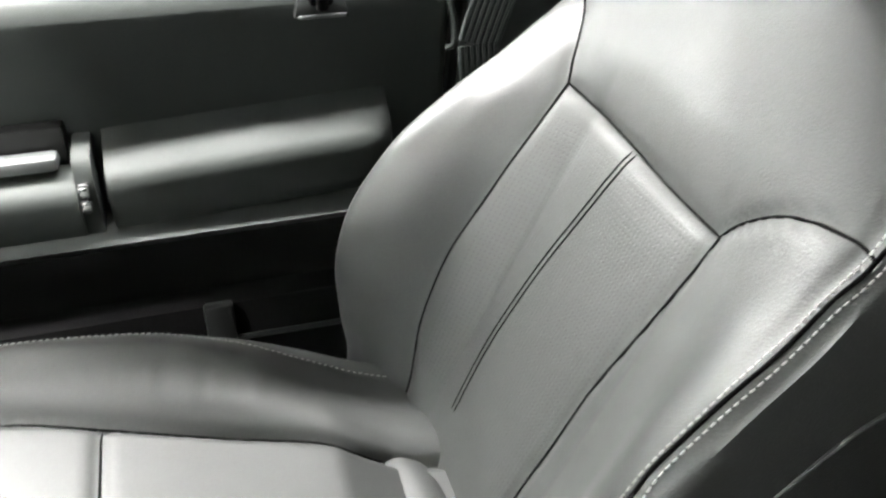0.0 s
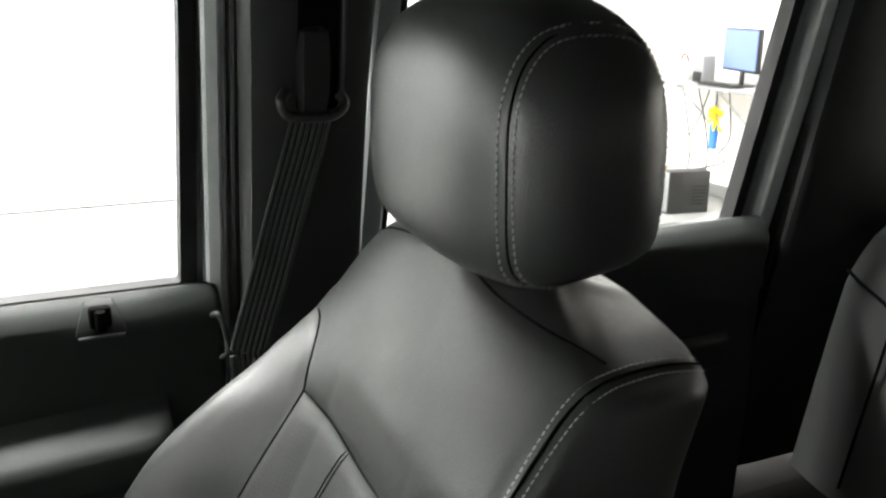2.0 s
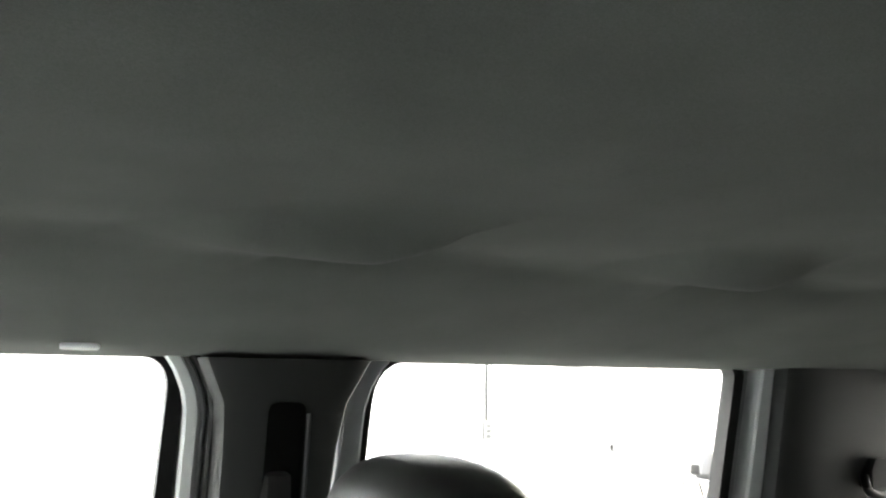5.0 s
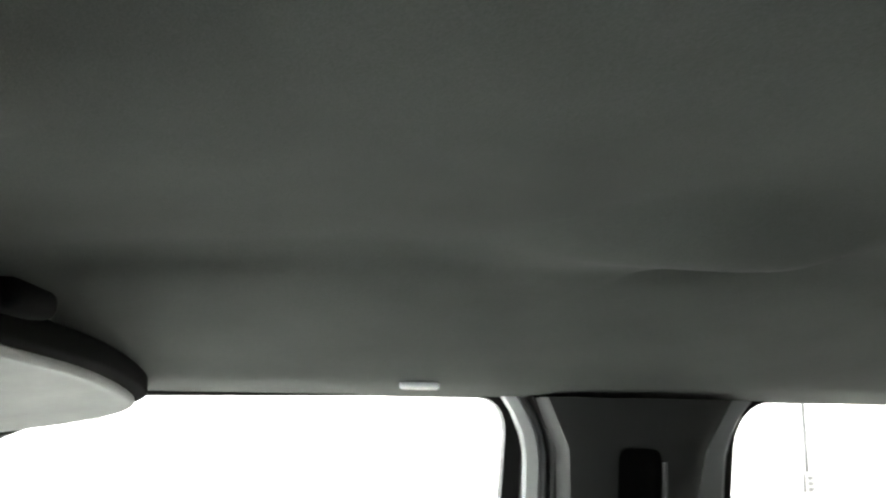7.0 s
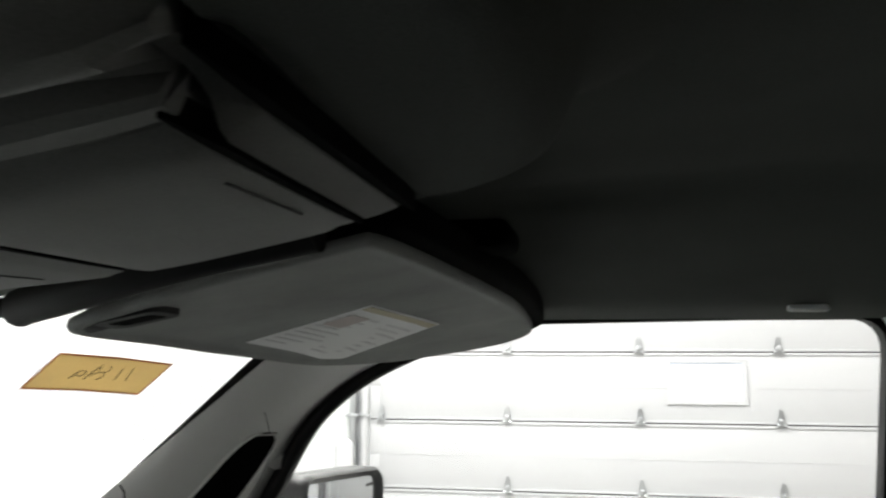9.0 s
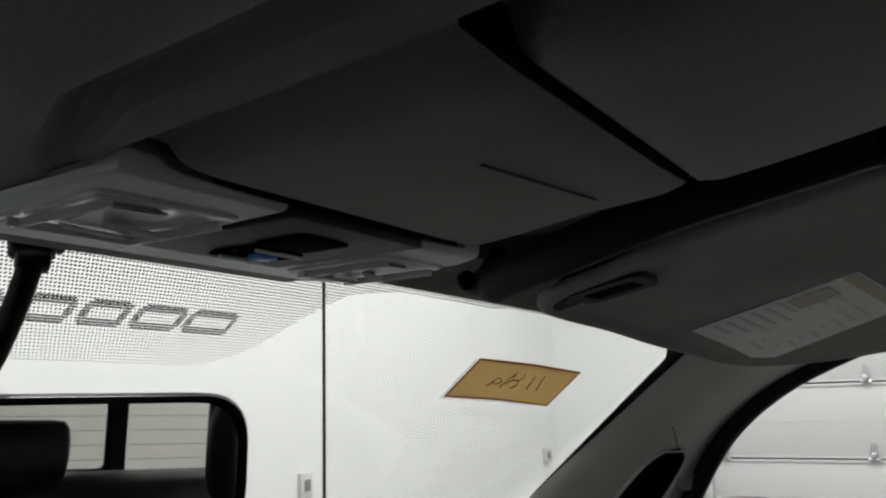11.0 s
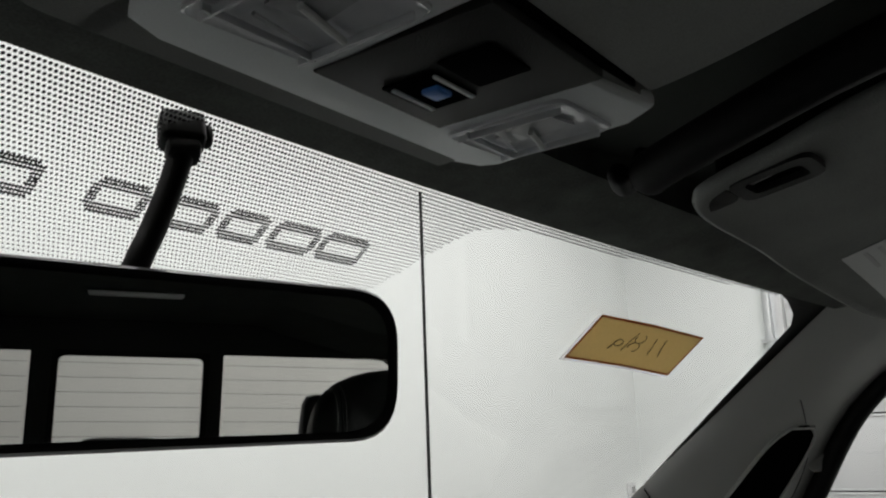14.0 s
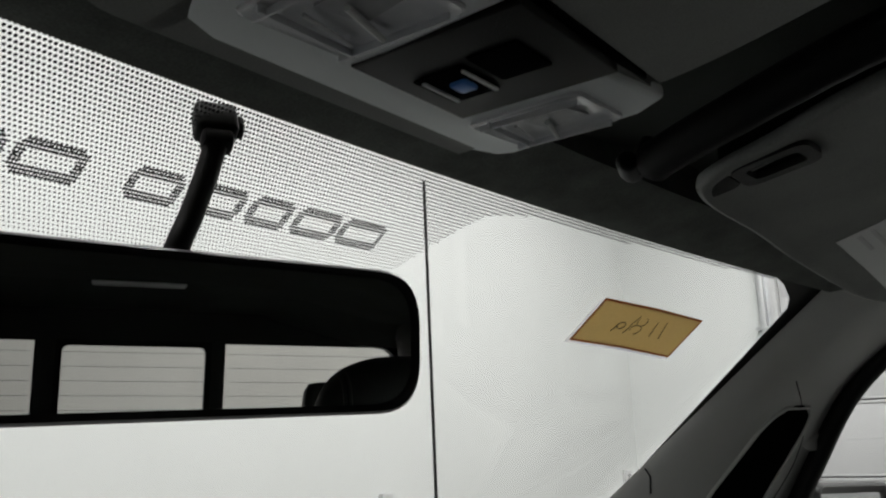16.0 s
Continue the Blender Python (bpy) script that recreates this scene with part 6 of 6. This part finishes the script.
def seat_belt(flip=False):
    belt = thing("seat_belt", "dark grey seat belt hanging from pillar loop", "seat belt", group="seat belts")
    # slot and carrier on the pillar
    x = lambda z: glass_x(z) - 0.086
    part("slot", slab([(x(c.y), c.x, c.y) for c in rounded([(-0.012, 1.787), (-0.060, 1.787), (-0.062, 1.60), (-0.012, 1.60)], 0.013, 5)], (-0.002, 0, 0)), M_SEAM, belt)
    part("slot_lip", tube(smooth_line([(x(1.772), -0.0645, 1.772), (x(1.74), -0.066, 1.74), (x(1.66), -0.067, 1.66), (x(1.61), -0.067, 1.61)], 4), 0.0028, 8), M_MIDGREY, belt, "grey moulded edge of the slot")
    rings = []
    for z, w, d in ((1.700, 0.012, 0.004), (1.695, 0.018, 0.014), (1.66, 0.020, 0.020), (1.625, 0.019, 0.022), (1.600, 0.016, 0.016)):
        xx = x(z)
        rings.append([(xx + 0.004, -0.030 - w, z), (xx - d, -0.030 - w * 0.8, z), (xx - d - 0.003, -0.030, z), (xx - d, -0.030 + w * 0.8, z), (xx + 0.004, -0.030 + w, z)])
    part("carrier", loft(rings), M_BLACK, belt, "black plastic height adjuster")
    z = 1.612
    path = [(x(z) - 0.010, -0.072, z + 0.012), (x(z) - 0.016, -0.078, z), (x(z) - 0.018, -0.060, z - 0.012), (x(z) - 0.020, -0.025, z - 0.014),
            (x(z) - 0.018, 0.012, z - 0.010), (x(z) - 0.016, 0.022, z + 0.006), (x(z) - 0.010, 0.012, z + 0.016)]
    path = [(px_, -0.027 + (py_ + 0.027) * 0.76, pz_) for px_, py_, pz_ in path]
    part("loop", tube(smooth_line(path, 5), 0.0062, 10), M_BLACK, belt, "black plastic belt loop")
    # webbing
    a, b = Vector((x(1.60) - 0.018, -0.026, 1.600)), Vector((0.768, 0.055, 1.30))
    for nm, p, q in (("webbing", a, b), ("webbing", b, Vector((0.775, 0.02, 0.86)))):
        d = (q - p).normalized()
        side = Vector((0.10, 0.97, 0.24)).normalized()
        side = (side - d * side.dot(d)).normalized()
        nn = d.cross(side).normalized()
        if nn.x > 0:
            nn = -nn
        rings = []
        for k in range(13):
            c = p.lerp(q, k / 12) + nn * 0.002 * math.sin(k)
            row = []
            for j in range(15):
                s = -0.024 + 0.048 * j / 14
                row.append(c + side * s + nn * (0.0006 + 0.0026 * (j % 2)))
            for j in range(14, -1, -1):
                s = -0.024 + 0.048 * j / 14
                row.append(c + side * s - nn * 0.0006)
            rings.append(row)
        web = part(nm, loft(rings), M_WEB, belt, "ribbed dark grey webbing", smooth=20)
        for j in range(1, 14, 2):                      # dark lines put the ribs' own shade into the webbing
            s = -0.024 + 0.048 * j / 14
            part("rib_shade", tube([p.lerp(q, k / 12) + nn * (0.002 * math.sin(k) + 0.0030) + side * (s + 0.0017) for k in range(13)], 0.0007, 5), M_RUBBER, web)
    bm = tube(smooth_line([(0.80, 0.092, 1.345), (0.786, 0.086, 1.35), (0.782, 0.080, 1.33), (0.783, 0.078, 1.30), (0.79, 0.085, 1.29)], 5), 0.0034, 8)
    part("guide", bm, M_DOOR, belt, "dark grey belt guide")


seat_belt()


def rear_belt():
    belt = thing("seat_belt", "dark grey rear seat belt hanging from pillar loop", "seat belt", group="seat belts")
    x = glass_x(1.64) - 0.085
    part("loop", tube(smooth_line([(x, -1.15, 1.655), (x - 0.012, -1.155, 1.635), (x - 0.014, -1.12, 1.625), (x - 0.012, -1.085, 1.635), (x, -1.09, 1.66)], 5), 0.008, 10), M_BLACK, belt)
    part("loop_cover", loft([[(x + 0.02, -1.12 - w, z), (x - 0.012, -1.12 - w * 0.8, z), (x - 0.012, -1.12 + w * 0.8, z), (x + 0.02, -1.12 + w, z)] for z, w in ((1.64, 0.03), (1.67, 0.028), (1.69, 0.015))]), M_BPILLAR, belt)
    part("webbing", slab([(x - 0.012, -1.143, 1.63), (x - 0.012, -1.097, 1.63), (x + 0.02, -1.10, 1.30), (x + 0.02, -1.146, 1.30)], (-0.0015, 0, 0)), M_WEB, belt)


rear_belt()


def rear_bench():
    bench = thing("rear_bench", "black leather rear bench seat with head restraints", "car seat")
    rows = []
    for k in range(25):
        z = 0.92 + 0.512 * k / 24
        y0 = -0.90 - 0.12 * (z - 0.92) / 0.49
        w = lerp([(0.92, 0.80), (1.25, 0.805), (1.33, 0.785), (1.38, 0.755), (1.41, 0.715), (1.432, 0.62)], z)
        drop = lerp([(1.36, 0.0), (1.41, 0.02), (1.432, 0.05)], z)
        rows.append([(XC + w * u, y0 - drop - 0.02 * abs(u) ** 8 + 0.018 * lerp([(0.25, 0.0), (0.4, 1.0), (0.85, 1.0), (1.0, 0.2)], abs(u)), z) for u in [-1 + 2 * i / 64 for i in range(65)]] + [(XC + w, y0 - 0.12, z), (XC - w, y0 - 0.12, z)])
    back = part("backrest", loft(rows), M_LEATHER, bench, "black leather backrest", smooth=60)
    for x in (0.14, -0.22, 0.628, -0.708):
        part("seam", tube([(x, -0.876 - 0.12 * (z - 0.92) / 0.49 - (0.0 if abs(x) > 0.2 else 0.016), z) for z in (0.95, 1.1, 1.2, 1.235)], 0.003, 6), M_SEAM, back)
    part("seam", tube(smooth_line([(0.752, -0.985, 1.285), (0.70, -0.967, 1.272), (0.655, -0.965, 1.255), (0.628, -0.963, 1.235), (0.50, -0.962, 1.235), (0.3, -0.970, 1.240), (0.14, -0.978, 1.245)], 5), 0.003, 6), M_SEAM, back)
    for x in (0.53, -0.02, -0.58):
        rows = []
        for z, a, b in ((1.442, 0.085, 0.040), (1.455, 0.098, 0.055), (1.53, 0.106, 0.058), (1.60, 0.106, 0.056), (1.655, 0.101, 0.046), (1.676, 0.090, 0.028), (1.682, 0.06, 0.01)):
            if x == -0.02:
                z = 1.43 + (z - 1.45) * 0.6
            rows.append([(x + a * math.copysign(abs(math.cos(t)) ** 0.6, math.cos(t)), -1.07 + b * math.copysign(abs(math.sin(t)) ** 0.6, math.sin(t)), z) for t in [2 * math.pi * i / 40 for i in range(40)]])
        part("head_restraint", loft(rows), M_LEATHER, bench, "black leather head restraint", smooth=70)
        for s in (-0.05, 0.05):
            part("post", tube([(x + s, -1.07, 1.37), (x + s, -1.07, 1.46)], 0.006, 8), M_CHROME, bench)


rear_bench()


# ---- what closes the cab: floor, dash, back wall with its sliding window ----
structure("cab_floor", boxed(-0.94, 0.86, -1.34, 1.45, 0.74, 0.80), M_CARPET, "black carpeted truck floor", "floor")
# unseen dashboard, lightened to bounce light up at the map lights
bm = loft([[(x, 1.62, 0.8), (x, 1.02, 0.8), (x, 0.98, 1.08), (x, 1.02, 1.24), (x, 1.12, 1.30), (x, 1.45, 1.32), (x, 1.62, 1.30)] for x in (-0.9, -0.88, 0.8, 0.82)])
structure("dashboard", bm, mat("lightened_dash_plastic", (0.11, 0.115, 0.115), 0.5, grain=0.2, gscale=900, bump=0.2), "charcoal plastic truck dashboard, unseen, lightened to bounce light", "dashboard")
back = thing("back_wall", "dark cab back wall with three-pane sliding window", "wall", "structure")
YBK = -1.30
ZB, ZT = 1.40, 1.785
cuts = [(XC - 0.878, -0.262), (-0.205, 0.200), (0.243, XC + 0.878)]
bm = bmesh.new()
box(bm, -1.12, 1.04, YBK - 0.04, YBK, 0.55, ZB)
box(bm, -0.92, 0.84, YBK - 0.04, YBK, ZT, 1.96)
for g in (1, -1):
    side_piece = [(XC + g * (x - XC), YBK, z) for x, z in ((0.846, ZB), (0.92, ZB), (0.92, ZT), (0.70, ZT), (0.732, ZT - 0.004), (0.754, ZT - 0.020), (0.768, ZT - 0.05))]
    slab(side_piece, (0, -0.04, 0), bm)
for a, b in ((cuts[0][1], cuts[1][0]), (cuts[1][1], cuts[2][0])):
    box(bm, a, b, YBK - 0.04, YBK, ZB, ZT)
part("panel", bm, M_BPILLAR, back)
for a, b in cuts:
    pane = part("pane", boxed(a - 0.003, b + 0.003, YBK - 0.024, YBK - 0.020, ZB - 0.003, ZT + 0.003), M_GLASS, back, "clear back window pane", smooth=0)
    pane.visible_shadow = False
    inner = rounded([(a + 0.012, ZB + 0.012), (b - 0.012, ZB + 0.012), (b - 0.012, ZT - 0.012), (a + 0.012, ZT - 0.012)], 0.02)
    outer = rounded([(a - 0.004, ZB - 0.004), (b + 0.004, ZB - 0.004), (b + 0.004, ZT + 0.004), (a - 0.004, ZT + 0.004)], 0.006)
    if abs(a + b) < 0.1:
        part("window_seal", ring([(p.x, YBK + 0.006, p.y) for p in inner], [(p.x, YBK + 0.006, p.y) for p in outer], (0, -0.025, 0)), M_RUBBER, back)
    for k in range(9):
        z = ZB + 0.035 + k * 0.040
        part("heater_line", boxed(a + 0.01, b - 0.01, YBK - 0.0185, YBK - 0.0175, z, z + 0.0012), M_BPILLAR, back)
